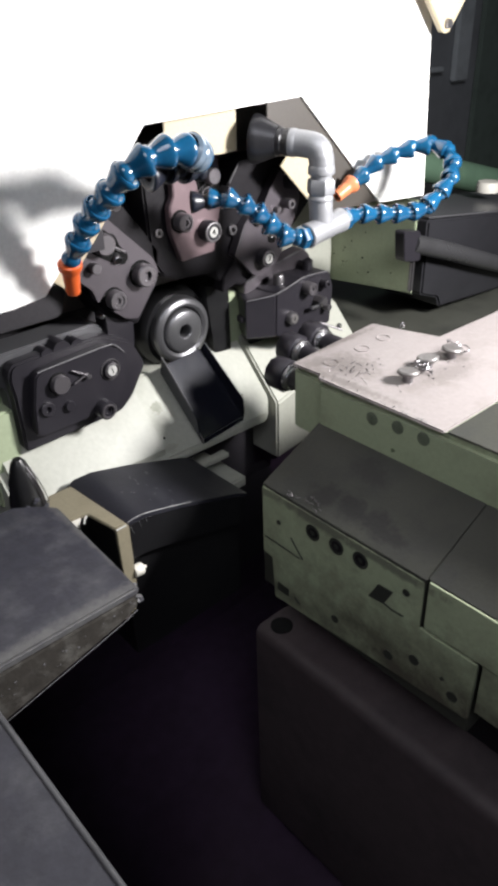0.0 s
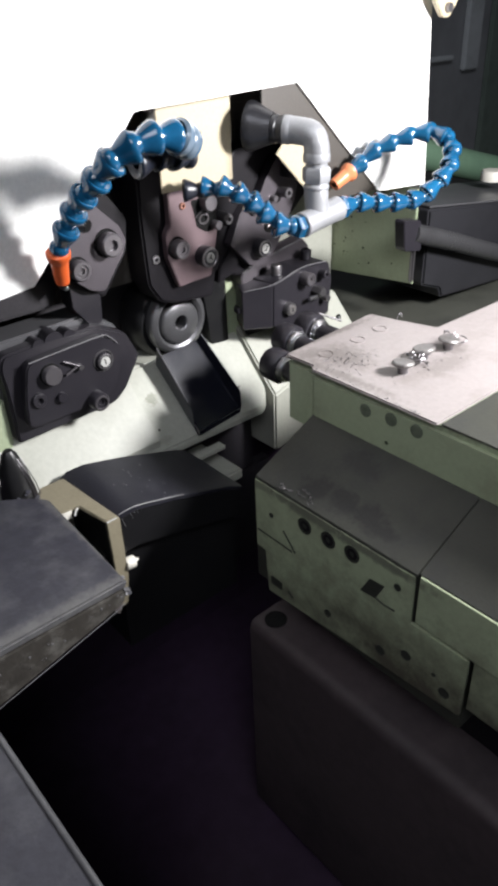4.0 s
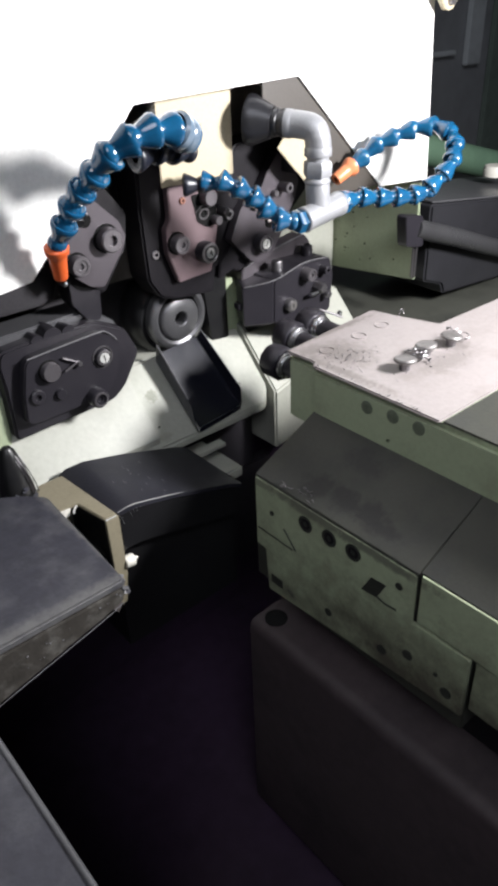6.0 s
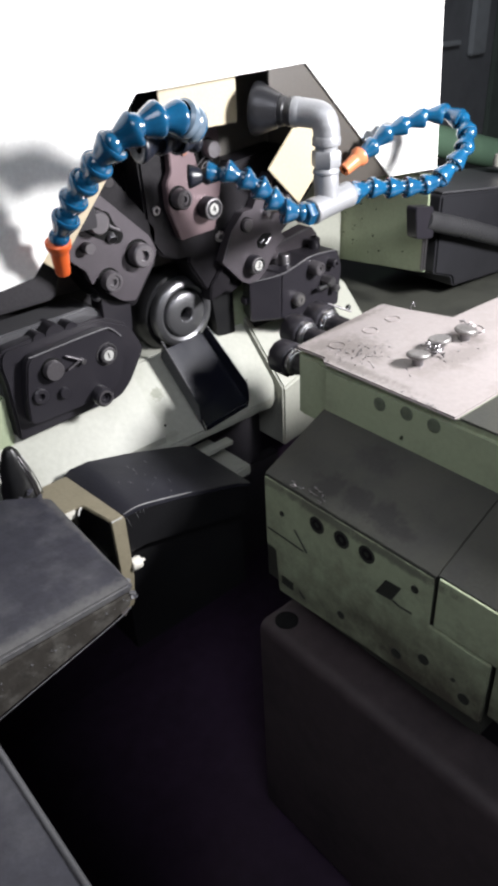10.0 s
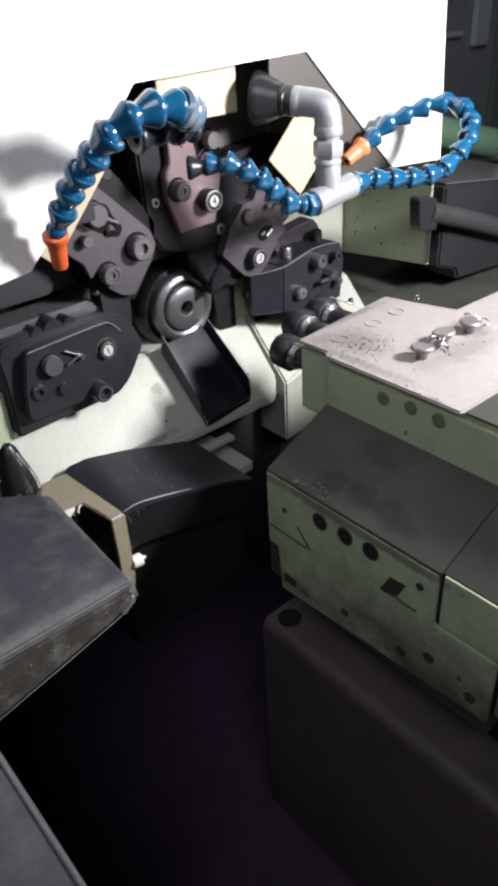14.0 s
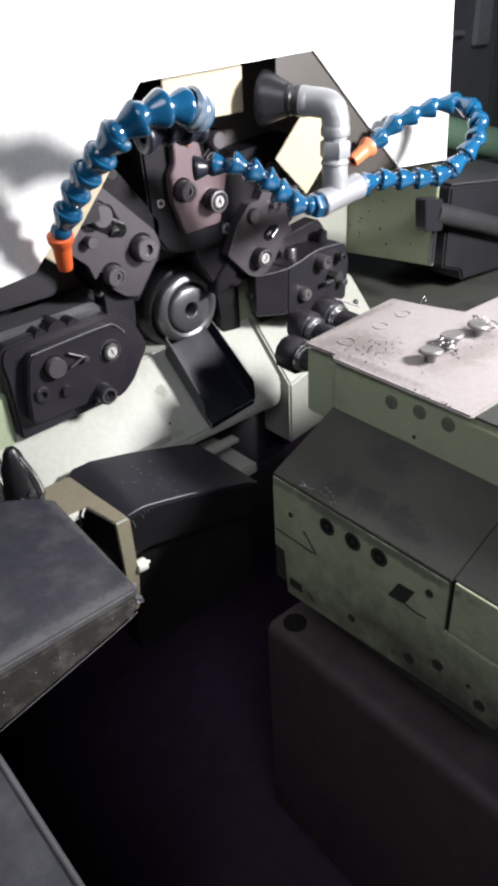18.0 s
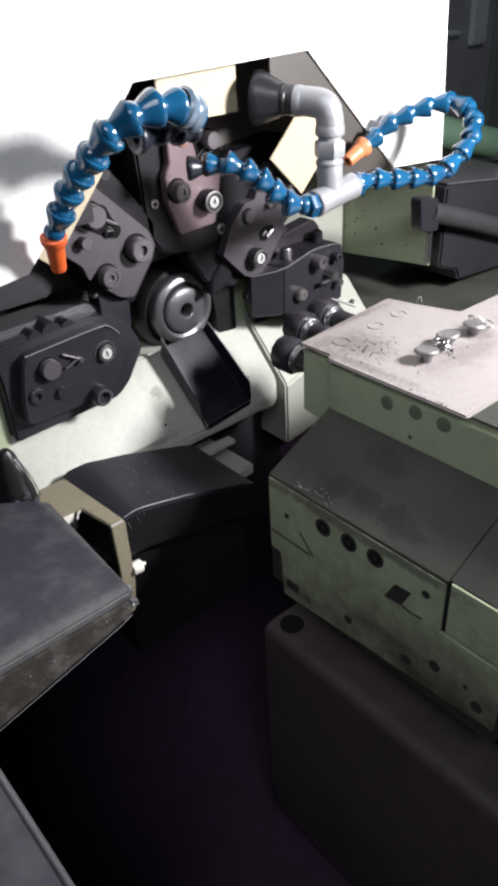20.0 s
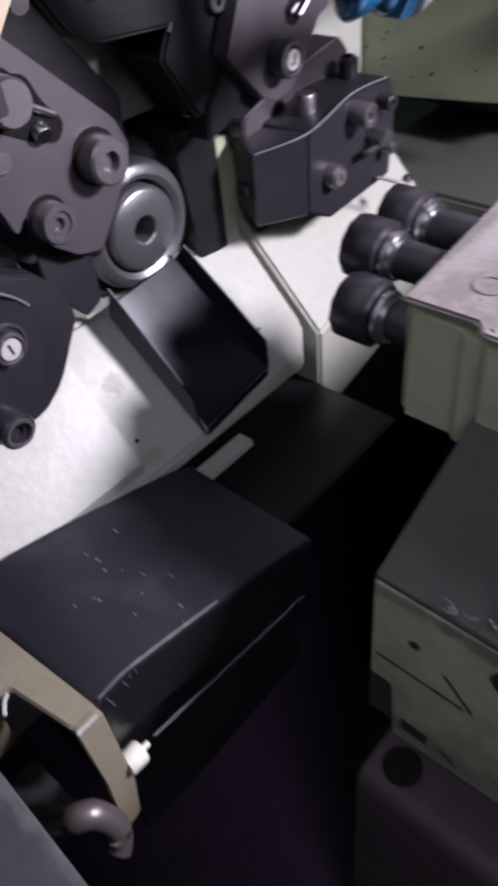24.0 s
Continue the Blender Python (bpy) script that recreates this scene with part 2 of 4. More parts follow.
ROD = material("oily_black_rod", (0.10, 0.10, 0.105), 0.30, metal=0.6, stain=(0.05, 0.05, 0.053), stain_amount=0.6)
HALL = material("dim_hall_wall", (0.05, 0.055, 0.06), 0.8, grain=20)
FLOORM = material("hall_floor_concrete", (0.14, 0.14, 0.135), 0.7, grain=60)


# ---- mesh helpers ----
def thing(name, x, y, z, label, category, group="", kind=""):
    ob = new(name)
    ob.empty_display_size = 0.01
    ob.matrix_world = pose(x, y, z)
    return tagged(ob, label, category, group, kind)


def part(name, bm, mat, parent=None, label=""):
    me = bpy.data.meshes.new(name)
    bmesh.ops.recalc_face_normals(bm, faces=bm.faces)
    bm.to_mesh(me)
    bm.free()
    me.materials.append(mat)
    ob = new(name, me)
    if parent is not None:
        ob.parent = parent
        m = Matrix.Identity(4)
        p = parent
        while p is not None:
            m = p.matrix_parent_inverse @ p.matrix_basis @ m
            p = p.parent
        ob.matrix_parent_inverse = m.inverted()
    if label:
        ob["label"] = label
    return ob


def smooth(bm, angle=40):
    for f in bm.faces:
        f.smooth = True
    for e in bm.edges:
        e.smooth = len(e.link_faces) == 2 and e.calc_face_angle(0) < radians(angle)
    return bm


def bevelled(bm, width, segments=2):
    if width > 0:
        edges = [e for e in bm.edges if len(e.link_faces) == 2 and e.calc_face_angle(0) > radians(25)]
        bmesh.ops.bevel(bm, geom=edges, offset=width, segments=segments, affect="EDGES", clamp_overlap=True)
    return smooth(bm, 35)


def prism(outline, a, b, axis="y", bevel=0.001, bm=None):
    """A flat outline (two coordinates, the axis left out) pushed from a to b along the axis."""
    bm = bm or bmesh.new()

    def at(u, v, w):
        return {"y": (u, w, v), "x": (w, u, v), "z": (u, v, w)}[axis]
    lo = [bm.verts.new(at(u, v, a)) for u, v in outline]
    hi = [bm.verts.new(at(u, v, b)) for u, v in outline]
    n = len(outline)
    bm.faces.new(lo)
    bm.faces.new(hi[::-1])
    for i in range(n):
        bm.faces.new((lo[i], hi[i], hi[(i + 1) % n], lo[(i + 1) % n]))
    bmesh.ops.recalc_face_normals(bm, faces=bm.faces)
    return bevelled(bm, bevel)


def box(x0, x1, y0, y1, z0, z1, bevel=0.001):
    return prism([(x0, z0), (x1, z0), (x1, z1), (x0, z1)], y0, y1, "y", bevel)


def lathe(profile, start, along, sides=32, bm=None, twist=0.0):
    """Turns (radius, distance) rows round the line from start along a direction."""
    bm = bm or bmesh.new()
    turn = Vector(along).to_track_quat("Z", "Y").to_matrix().to_4x4()
    m = Matrix.Translation(start) @ turn
    rings = []
    for r, d in profile:
        if r < 1e-6:
            rings.append([bm.verts.new(m @ Vector((0, 0, d)))])
        else:
            rings.append([bm.verts.new(m @ Vector((r * math.cos(2 * math.pi * i / sides + twist), r * math.sin(2 * math.pi * i / sides + twist), d))) for i in range(sides)])
    for p, q in zip(rings, rings[1:]):
        for i in range(sides):
            j = (i + 1) % sides
            if len(p) == 1 and len(q) == 1:
                continue
            if len(p) == 1:
                bm.faces.new((p[0], q[i], q[j]))
            elif len(q) == 1:
                bm.faces.new((p[i], p[j], q[0]))
            else:
                bm.faces.new((p[i], p[j], q[j], q[i]))
    bmesh.ops.recalc_face_normals(bm, faces=bm.faces)
    return smooth(bm, 40)


def curve_points(points, step, offset=0.0):
    """Even steps along a smooth curve through the points: (place, direction) rows."""
    pts = [Vector(p) for p in points]
    dense = []
    for i in range(len(pts) - 1):
        p0, p1, p2, p3 = pts[max(i - 1, 0)], pts[i], pts[i + 1], pts[min(i + 2, len(pts) - 1)]
        for k in range(24):
            u = k / 24
            dense.append(0.5 * ((2 * p1) + (p2 - p0) * u + (2 * p0 - 5 * p1 + 4 * p2 - p3) * u * u + (3 * p1 - p0 - 3 * p2 + p3) * u ** 3))
    dense.append(pts[-1])
    out, want, gone = [], offset, 0.0
    for a, b in zip(dense, dense[1:]):
        d = (b - a).length
        while d > 1e-9 and want <= gone + d:
            out.append((a.lerp(b, (want - gone) / d), (b - a).normalized()))
            want += step
        gone += d
    return out


def tube(points, radius, sides=16, step=0.006):
    length = sum((Vector(b) - Vector(a)).length for a, b in zip(points, points[1:]))
    rows = curve_points(points, min(step, length / 2.001))
    bm = bmesh.new()
    rings = []
    up = Vector((0.13, 0.2, 0.97))
    for p, d in rows:
        x = d.cross(up).normalized()
        y = x.cross(d)
        rings.append([bm.verts.new(p + radius * (math.cos(2 * math.pi * i / sides) * x + math.sin(2 * math.pi * i / sides) * y)) for i in range(sides)])
    for p, q in zip(rings, rings[1:]):
        for i in range(sides):
            bm.faces.new((p[i], p[(i + 1) % sides], q[(i + 1) % sides], q[i]))
    bm.faces.new(rings[0])
    bm.faces.new(rings[-1])
    bmesh.ops.recalc_face_normals(bm, faces=bm.faces)
    return smooth(bm, 50)


def rounded(outline, radius, steps=5):
    """Rounds the corners of an outline."""
    out = []
    n = len(outline)
    for i in range(n):
        p, c, q = Vector(outline[i - 1]), Vector(outline[i]), Vector(outline[(i + 1) % n])
        r = min(radius, (p - c).length * 0.45, (q - c).length * 0.45)
        a, b = c + (p - c).normalized() * r, c + (q - c).normalized() * r
        for k in range(steps + 1):
            u = k / steps
            out.append(tuple(a * (1 - u) ** 2 + c * 2 * u * (1 - u) + b * u * u))
    return out


def strip(points, normal, thick, bevel=0.0004):
    """A flat sheet through the points, with a thickness along normal."""
    b = bmesh.new()
    lo = [b.verts.new(p) for p in points]
    hi = [b.verts.new(Vector(p) + Vector(normal) * thick) for p in points]
    b.faces.new(lo)
    b.faces.new(hi[::-1])
    for i in range(len(points)):
        j = (i + 1) % len(points)
        b.faces.new((lo[i], hi[i], hi[j], lo[j]))
    bmesh.ops.recalc_face_normals(b, faces=b.faces)
    return bevelled(b, bevel, 1)


def blob(x, y, z, rx, ry, seed, flat, axis="z", sides=26):
    """A thin uneven puddle or smear with a ragged outline."""
    rng = random.Random(seed)
    ph = [rng.uniform(0, 6.28) for _ in range(5)]
    pts = []
    for i in range(sides):
        a = 2 * math.pi * i / sides
        r = 1 + 0.18 * math.sin(2 * a + ph[0]) + 0.13 * math.sin(3 * a + ph[1]) + 0.09 * math.sin(5 * a + ph[2]) + 0.06 * math.sin(8 * a + ph[3])
        pts.append((x + rx * r * math.cos(a), y + ry * r * math.sin(a)))
    return prism(pts, z, z + flat, axis, 0)


def front_screw(parent, x, y, z, radius, length, kind="socket", mat=None, name="screw", label=""):
    """A round-headed screw that stands out of a front face at y towards the eye."""
    mat = mat or SCREW
    r = radius
    if kind == "socket":
        prof = [(0, -length + 0.0035), (r * 0.42, -length + 0.0035), (r * 0.45, -length), (r * 0.88, -length), (r, -length + r * 0.12), (r, 0.001), (0, 0.001)]
    elif kind == "ring":
        prof = [(0, -length + 0.003), (r * 0.30, -length + 0.003), (r * 0.34, -length + 0.001), (r * 0.62, -length + 0.001), (r * 0.68, -length),
                (r * 0.9, -length), (r, -length + r * 0.12), (r, 0.001), (0, 0.001)]
    elif kind == "hex":
        prof = [(0, -length), (r * 0.85, -length), (r, -length + r * 0.2), (r, 0.001), (0, 0.001)]
    else:
        prof = [(0, -length), (r * 0.9, -length), (r, -length + r * 0.12), (r, 0.001), (0, 0.001)]
    return part(name, lathe([(a, -d) for a, d in prof], (x, y, z), (0, -1, 0), 6 if kind == "hex" else 24), mat, parent, label)


def numeral(text, parent, x, y, z, size, turn=0.0):
    data = bpy.data.curves.new("numeral", "FONT")
    data.body, data.size, data.align_x, data.align_y = text, size, "CENTER", "CENTER"
    data.extrude = 0.0002
    tmp = new("numeral_tmp", data)
    me = bpy.data.meshes.new_from_object(tmp)
    bpy.data.objects.remove(tmp)
    me.materials.append(INK)
    ob = new("numeral", me)
    ob.parent = parent
    ob.matrix_parent_inverse = parent.matrix_basis.inverted()
    ob.matrix_basis = pose(x, y, z, 90, turn, 0)
    ob["label"] = "printed black numeral " + text
    return ob


# ---- the hall and the machine's shell ----
tagged(part("floor", box(-3, 4, -3, 5, -0.06, 0.0, 0), FLOORM), "grey concrete workshop floor", "floor", kind="structure")
tagged(part("ceiling", box(-3, 4, -3, 5, 4.5, 4.56, 0), HALL), "dim workshop ceiling", "ceiling", kind="structure")
tagged(part("wall_north", box(-3, 4, 5, 5.1, 0, 4.5, 0), HALL), "dim far workshop wall", "wall", kind="structure")
tagged(part("wall_south", box(-3, 4, -3.1, -3, 0, 4.5, 0), HALL), "dim workshop wall", "wall", kind="structure")
tagged(part("wall_west", box(-3.1, -3, -3, 5, 0, 4.5, 0), HALL), "dim workshop wall", "wall", kind="structure")
tagged(part("wall_east", box(4, 4.1, -3, 5, 0, 4.5, 0), HALL), "dim workshop wall", "wall", kind="structure")

# white splash panel with its notch over the tool slides
panel = thing("splash_panel", 0.4, 0.535, 1.35, "white painted sheet-metal splash panel with an angular notch", "panel", kind="structure")
part("sheet", prism([(-0.35, 1.345), (0.261, 1.347), (0.287, 1.350), (0.377, 1.444), (0.388, 1.4565), (0.554, 1.462), (0.670, 1.353), (0.746, 1.348),
                     (0.733, 1.505), (0.728, 1.80), (-0.35, 1.80)], 0.535, 0.5372, "y", 0.0004), WHITE, panel)
part("rear_plate", prism([(0.515, 1.475), (0.515, 1.420), (0.584, 1.416), (0.592, 1.356), (0.672, 1.354), (0.70, 1.40), (0.60, 1.475)], 0.5376, 0.5400, "y", 0.0003), DECK2, panel, "brown-grey cover plate")
hood = thing("hood_corner", 0.735, 0.53, 1.52, "cream sheet-metal corner of the machine hood", "hood", kind="structure")
part("corner_plate", prism(rounded([(0.690, 1.545), (0.731, 1.503), (0.741, 1.503), (0.775, 1.545), (0.79, 1.75), (0.67, 1.75)], 0.006), 0.520, 0.526, "y", 0.0008), CREAM, hood)
part("bolt", lathe([(0, -0.004), (0.004, -0.004), (0.0045, 0), (0, 0)], (0.736, 0.520, 1.511), (0, 1, 0), 12), DULL, hood)

# dark tool head behind the notch
head = thing("tool_head", 0.46, 0.64, 1.25, "black oily tool head plate behind the slides", "tool head", kind="structure")
part("back_plate", box(0.18, 0.58, 0.645, 0.70, 1.16, 1.56), DARK, head)
part("back_plate", box(0.58, 0.78, 0.690, 0.72, 1.33, 1.56), DECK2, head)
part("upper_plate", prism([(0.30, 1.30), (0.575, 1.30), (0.585, 1.35), (0.592, 1.52), (0.36, 1.52), (0.30, 1.42)], 0.618, 0.6445, "y", 0.002), OLIVE, head)
part("left_shelf", prism([(0.10, 1.305), (0.330, 1.305), (0.345, 1.350), (0.10, 1.350)], 0.60, 0.6445, "y", 0.003), DARK, head)
part("guide_rib", prism([(0.395, 1.43), (0.408, 1.43), (0.432, 1.33), (0.422, 1.318)], 0.604, 0.6178, "y", 0.002), SOOT, head)
part("ring_screw", lathe([(0.0016, 0.0), (0.0020, -0.0012), (0.0034, -0.0012), (0.0038, 0.0), (0.0038, 0.002)], (0.449, 0.6178, 1.442), (0, 1, 0), 20), DULL, head)
part("green_column", box(0.5170, 0.566, 0.606, 0.6445, 1.16, 1.276), PAINT, head, "pale green painted column")
part("side_block", prism(rounded([(0.4860, 1.292), (0.5165, 1.288), (0.5165, 1.216), (0.4945, 1.219)], 0.002), 0.6005, 0.6445, "y", 0.0015), DEEPBLACK, head)
part("green_side", prism([(0.236, 1.20), (0.270, 1.197), (0.262, 1.245), (0.258, 1.30), (0.236, 1.30)], 0.600, 0.6445, "y", 0.002), PAINT, head, "pale green painted side")

post = thing("bed_post", 0.249, 0.583, 1.19, "pale green painted post beside the lower holder", "post", kind="structure")
part("post_body", box(0.232, 0.2612, 0.5800, 0.5995, 1.16, 1.248, 0.002), PAINT, post)

# guide bushing
bush = thing("guide_bushing", 0.456, 0.597, 1.255, "turned steel guide bushing with a round bore", "bushing")
part("housing", lathe([(0.0, 0.04), (0.043, 0.04), (0.043, 0.016), (0.038, 0.010), (0, 0.010)], (0.456, 0.60, 1.2555), (0, 1, 0), 48), DEEPBLACK, bush, "black housing")
part("flange", lathe([(0.0238, 0.004), (0.0242, 0.001), (0.027, -0.001), (0.031, 0.0), (0.0328, 0.002), (0.0335, 0.005), (0.0335, 0.013), (0.0238, 0.013), (0.0238, 0.004)], (0.456, 0.600, 1.2555), (0, 1, 0), 64), RING, bush)
part("collet", lathe([(0.0068, 0.012), (0.0068, -0.002), (0.0078, -0.003), (0.0195, -0.003), (0.0215, -0.0015), (0.0222, 0.001), (0.0222, 0.012)], (0.456, 0.600, 1.255), (0, 1, 0), 48), RING, bush)
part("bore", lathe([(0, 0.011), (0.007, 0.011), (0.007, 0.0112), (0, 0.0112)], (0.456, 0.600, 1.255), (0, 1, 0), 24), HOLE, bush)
# chute under the bushing
chute = thing("part_chute", 0.455, 0.56, 1.19, "folded glossy black sheet-metal part chute under the bushing", "chute")
part("chute_floor", strip([(0.4225, 0.5930, 1.2300), (0.4725, 0.5970, 1.2315), (0.4870, 0.5505, 1.1655), (0.4300, 0.5450, 1.1640)], (0, -0.80, 0.60), 0.0012), GLOSSBLACK, chute)
part("chute_wall", strip([(0.4215, 0.596, 1.222), (0.4295, 0.544, 1.159), (0.4265, 0.5445, 1.1700), (0.4250, 0.5450, 1.1885), (0.4205, 0.5900, 1.2410)], (-1, 0, 0), 0.0012), GLOSSBLACK, chute)
part("chute_wall", strip([(0.4728, 0.600, 1.2290), (0.4875, 0.5505, 1.1635), (0.4875, 0.5490, 1.1690), (0.4875, 0.5496, 1.1850), (0.4728, 0.5900, 1.2400)], (1, 0, 0), 0.0012), GLOSSBLACK, chute)
part("front_lip", strip([(0.4300, 0.5448, 1.1638), (0.4870, 0.5503, 1.1653), (0.4870, 0.5503, 1.1610), (0.4300, 0.5448, 1.1590)], (0, -1, 0), 0.0012), GLOSSBLACK, chute)
part("bright_edge", tube([(0.4200, 0.5900, 1.2412), (0.4245, 0.5450, 1.1888)], 0.0005, 6, 0.02), RUBBED, chute)
part("bright_edge", tube([(0.4734, 0.5900, 1.2403), (0.4878, 0.5496, 1.1853)], 0.0004, 6, 0.02), RUBBED, chute)
flap = thing("catcher_flap", 0.47, 0.53, 1.123, "thin black catcher flap that slides under the chute", "flap")
part("flap_plate", box(0.400, 0.533, 0.490, 0.5835, 1.1225, 1.1245, 0.0005), DEEPBLACK, flap)
part("front_fold", box(0.400, 0.533, 0.4880, 0.4897, 1.1150, 1.1245, 0.0004), DEEPBLACK, flap)

# bed casting below the slides
bed = thing("bed_casting", 0.45, 0.60, 1.10, "pale green painted sloping bed casting", "machine bed", kind="structure")
def sloped(plan, y0, z0, k, ymax, zbot, bevel):
    """A block on a plan outline, its top rising with y as far as ymax and level behind."""
    b = bmesh.new()
    lo = [b.verts.new((x, y, zbot)) for x, y in plan]
    hi = [b.verts.new((x, y, z0 + k * (min(y, ymax) - y0))) for x, y in plan]
    n = len(plan)
    b.faces.new(lo)
    for i in range(n):
        b.faces.new((lo[i], lo[(i + 1) % n], hi[(i + 1) % n], hi[i]))
    b.faces.new([v for v in hi if v.co.y <= ymax + 1e-6])
    b.faces.new([v for v in hi if v.co.y >= ymax - 1e-6])
    bmesh.ops.recalc_face_normals(b, faces=b.faces)
    return bevelled(b, bevel)


part("middle_block", sloped([(0.382, 0.546), (0.516, 0.546), (0.5305, 0.558), (0.5305, 0.605), (0.5305, 0.6445), (0.382, 0.6445), (0.382, 0.605)], 0.546, 1.158, 1.085, 0.605, 1.149, 0.002), BEDPAINT, bed)
part("riser", box(0.380, 0.531, 0.585, 0.6445, 1.06, 1.1488, 0), DARK, bed, "recess wall painted black as shade")
part("left_block", sloped([(0.236, 0.5445), (0.3930, 0.5445), (0.3930, 0.602), (0.3930, 0.6435), (0.236, 0.6435), (0.236, 0.602)], 0.5445, 1.1645, 1.10, 0.602, 1.06, 0.0065), BEDPAINT, bed)
part("right_block", sloped([(0.5325, 0.546), (0.5365, 0.546), (0.685, 0.568), (0.685, 0.605), (0.685, 0.6445), (0.5325, 0.6445), (0.5325, 0.605)], 0.546, 1.165, 1.05, 0.605, 1.095, 0.002), BEDPAINT, bed)
part("lower_ledge", box(0.4115, 0.4600, 0.516, 0.5848, 1.108, 1.120, 0.002), BEDPAINT, bed)
part("rail_strip", box(0.3985, 0.4540, 0.5350, 0.5455, 1.1370, 1.1415, 0.0005), BEDPAINT, bed)
part("deck", box(0.686, 1.7, 0.452, 1.3, 1.10, 1.190, 0.003), DECK, bed, "dark grey oily deck")
part("front_apron", box(0.4300, 0.56, 0.586, 0.60, 0.93, 1.0590, 0.002), DARK, bed)
part("pit_floor", box(-0.6, 1.7, -0.35, 1.3, 0.76, 0.78, 0), PIT, bed, "black oily pit floor")
part("pit_wall", box(-0.6, 1.7, 0.66, 0.69, 0.78, 1.099, 0), PIT, bed)
for x, y, r, k in [(0.394, 0.560, 0.0012, 1), (0.318, 0.566, 0.0016, 2), (0.325, 0.557, 0.0012, 3), (0.290, 0.560, 0.0014, 5), (0.50, 0.566, 0.001, 6), (0.560, 0.575, 0.0012, 7)]:
    z = (1.158 if x > 0.38 else 1.163) + (y - (0.546 if x > 0.38 else 0.545)) * 1.095
    part("speck", lathe([(0, 0.0004), (r, 0.0004), (r, -0.001)], (x, y, z), (0, -0.74, 0.68), 8), HOLE, bed)

# green casting by the pipe
cast = thing("feed_casting", 0.74, 0.59, 1.24, "pale green painted casting with oil specks", "casting")
part("side_face", prism([(0.531, 1.240), (0.533, 1.345), (0.665, 1.340), (0.665, 1.228)], 0.733, 0.7358, "x", 0.0008), PAINT, cast)
part("back_face", box(0.600, 0.7325, 0.655, 0.685, 1.13, 1.345, 0.002), BEDPAINT, cast)
rng = random.Random(8)
for k in range(20):
    y, z = rng.uniform(0.60, 0.652) if k < 14 else rng.uniform(0.54, 0.65), rng.uniform(1.245, 1.33)
    r = rng.uniform(0.0004, 0.0013)
    part("oil_speck", lathe([(0, -0.0004), (r, -0.0004), (r, 0.001)], (0.733, y, z), (1, 0, 0), 7), HOLE, cast)


# ---- tool slides ----
def number_screw(parent, text, x, y, z, radius, length, turn):
    disc = front_screw(parent, x, y, z, radius, length, "plain", BLACK, "number_screw")
    part("rim", lathe([(radius * 0.74, -length - 0.0002), (radius * 0.80, -length - 0.0008), (radius * 0.93, -length - 0.0006), (radius * 0.97, -length + 0.0004)], (x, y, z), (0, 1, 0), 28), DULL, disc)
    part("number_disc", lathe([(0, -length - 0.0006), (0.0046, -length - 0.0006), (0.0048, -length + 0.0002)], (x, y, z), (0, 1, 0), 24), LABEL, disc)
    numeral(text, parent, x, y - length - 0.0009, z, 0.0078, turn)


def slide_details(parent, rows):
    for x, z, r, length, kind in rows:
        if r > 0.0055:
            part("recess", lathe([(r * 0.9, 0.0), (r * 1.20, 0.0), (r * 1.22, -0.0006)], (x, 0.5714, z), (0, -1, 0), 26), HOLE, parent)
        front_screw(parent, x, 0.5722, z, r, length, kind)


# upper slide, which carries the number 4
slide4 = thing("tool_slide", 0.455, 0.59, 1.37, "black steel tool slide with a numbered screw and cream cover", "tool slide", "tool slides")
part("body", prism(rounded([(0.413, 1.46), (0.411, 1.40), (0.413, 1.340), (0.424, 1.322), (0.440, 1.316), (0.485, 1.312), (0.492, 1.345), (0.492, 1.46)], 0.004), 0.580, 0.612, "y", 0.002), SOOT, slide4)
part("front_plate", prism(rounded([(0.436, 1.419), (0.488, 1.421), (0.488, 1.376), (0.483, 1.356), (0.478, 1.336), (0.455, 1.335), (0.441, 1.334), (0.431, 1.362), (0.4305, 1.383), (0.436, 1.391)], 0.0025), 0.572, 0.5798, "y", 0.0008), PLATE4, slide4)
part("slot", prism(rounded([(0.459, 1.408), (0.481, 1.407), (0.4872, 1.396), (0.4872, 1.379), (0.475, 1.377), (0.464, 1.384), (0.463, 1.394)], 0.003), 0.5716, 0.574, "y", 0.0002), HOLE, slide4)
part("cover", prism([(0.416, 1.424), (0.491, 1.424), (0.491, 1.545), (0.416, 1.545)], 0.5500, 0.5518, "y", 0.0005), CREAM, slide4, "cream painted cover plate")
part("cover_bracket", box(0.44, 0.47, 0.5519, 0.580, 1.426, 1.436), BLACK, slide4)
slide_details(slide4, [(0.441, 1.370, 0.0082, 0.010, "ring"), (0.475, 1.404, 0.0070, 0.010, "plain"), (0.4835, 1.383, 0.0040, 0.009, "plain")])
front_screw(slide4, 0.4225, 0.5802, 1.362, 0.004, 0.002, "socket", DULL)
front_screw(slide4, 0.450, 0.5722, 1.405, 0.0030, 0.002, "socket", COPPER)
part("slot_ring", lathe([(0.0034, 0.0), (0.0040, -0.0012), (0.0052, -0.0012), (0.0056, 0.0), (0.0056, 0.003)], (0.472, 0.5712, 1.390), (0.15, 1, 0.2), 22), DULL, slide4)
part("side_screw", lathe([(0, 0), (0.0030, 0), (0.0042, 0.001), (0.0042, 0.010)], (0.4985, 0.570, 1.386), (-0.25, 1, 0.1), 16), DULL, slide4)
part("swarf_wire", tube([(0.462, 0.5695, 1.393), (0.470, 0.5680, 1.3985), (0.478, 0.5690, 1.394)], 0.0005, 5, 0.002), DULL, slide4)
number_screw(slide4, "4", 0.4695, 0.5722, 1.357, 0.0096, 0.011, -8)

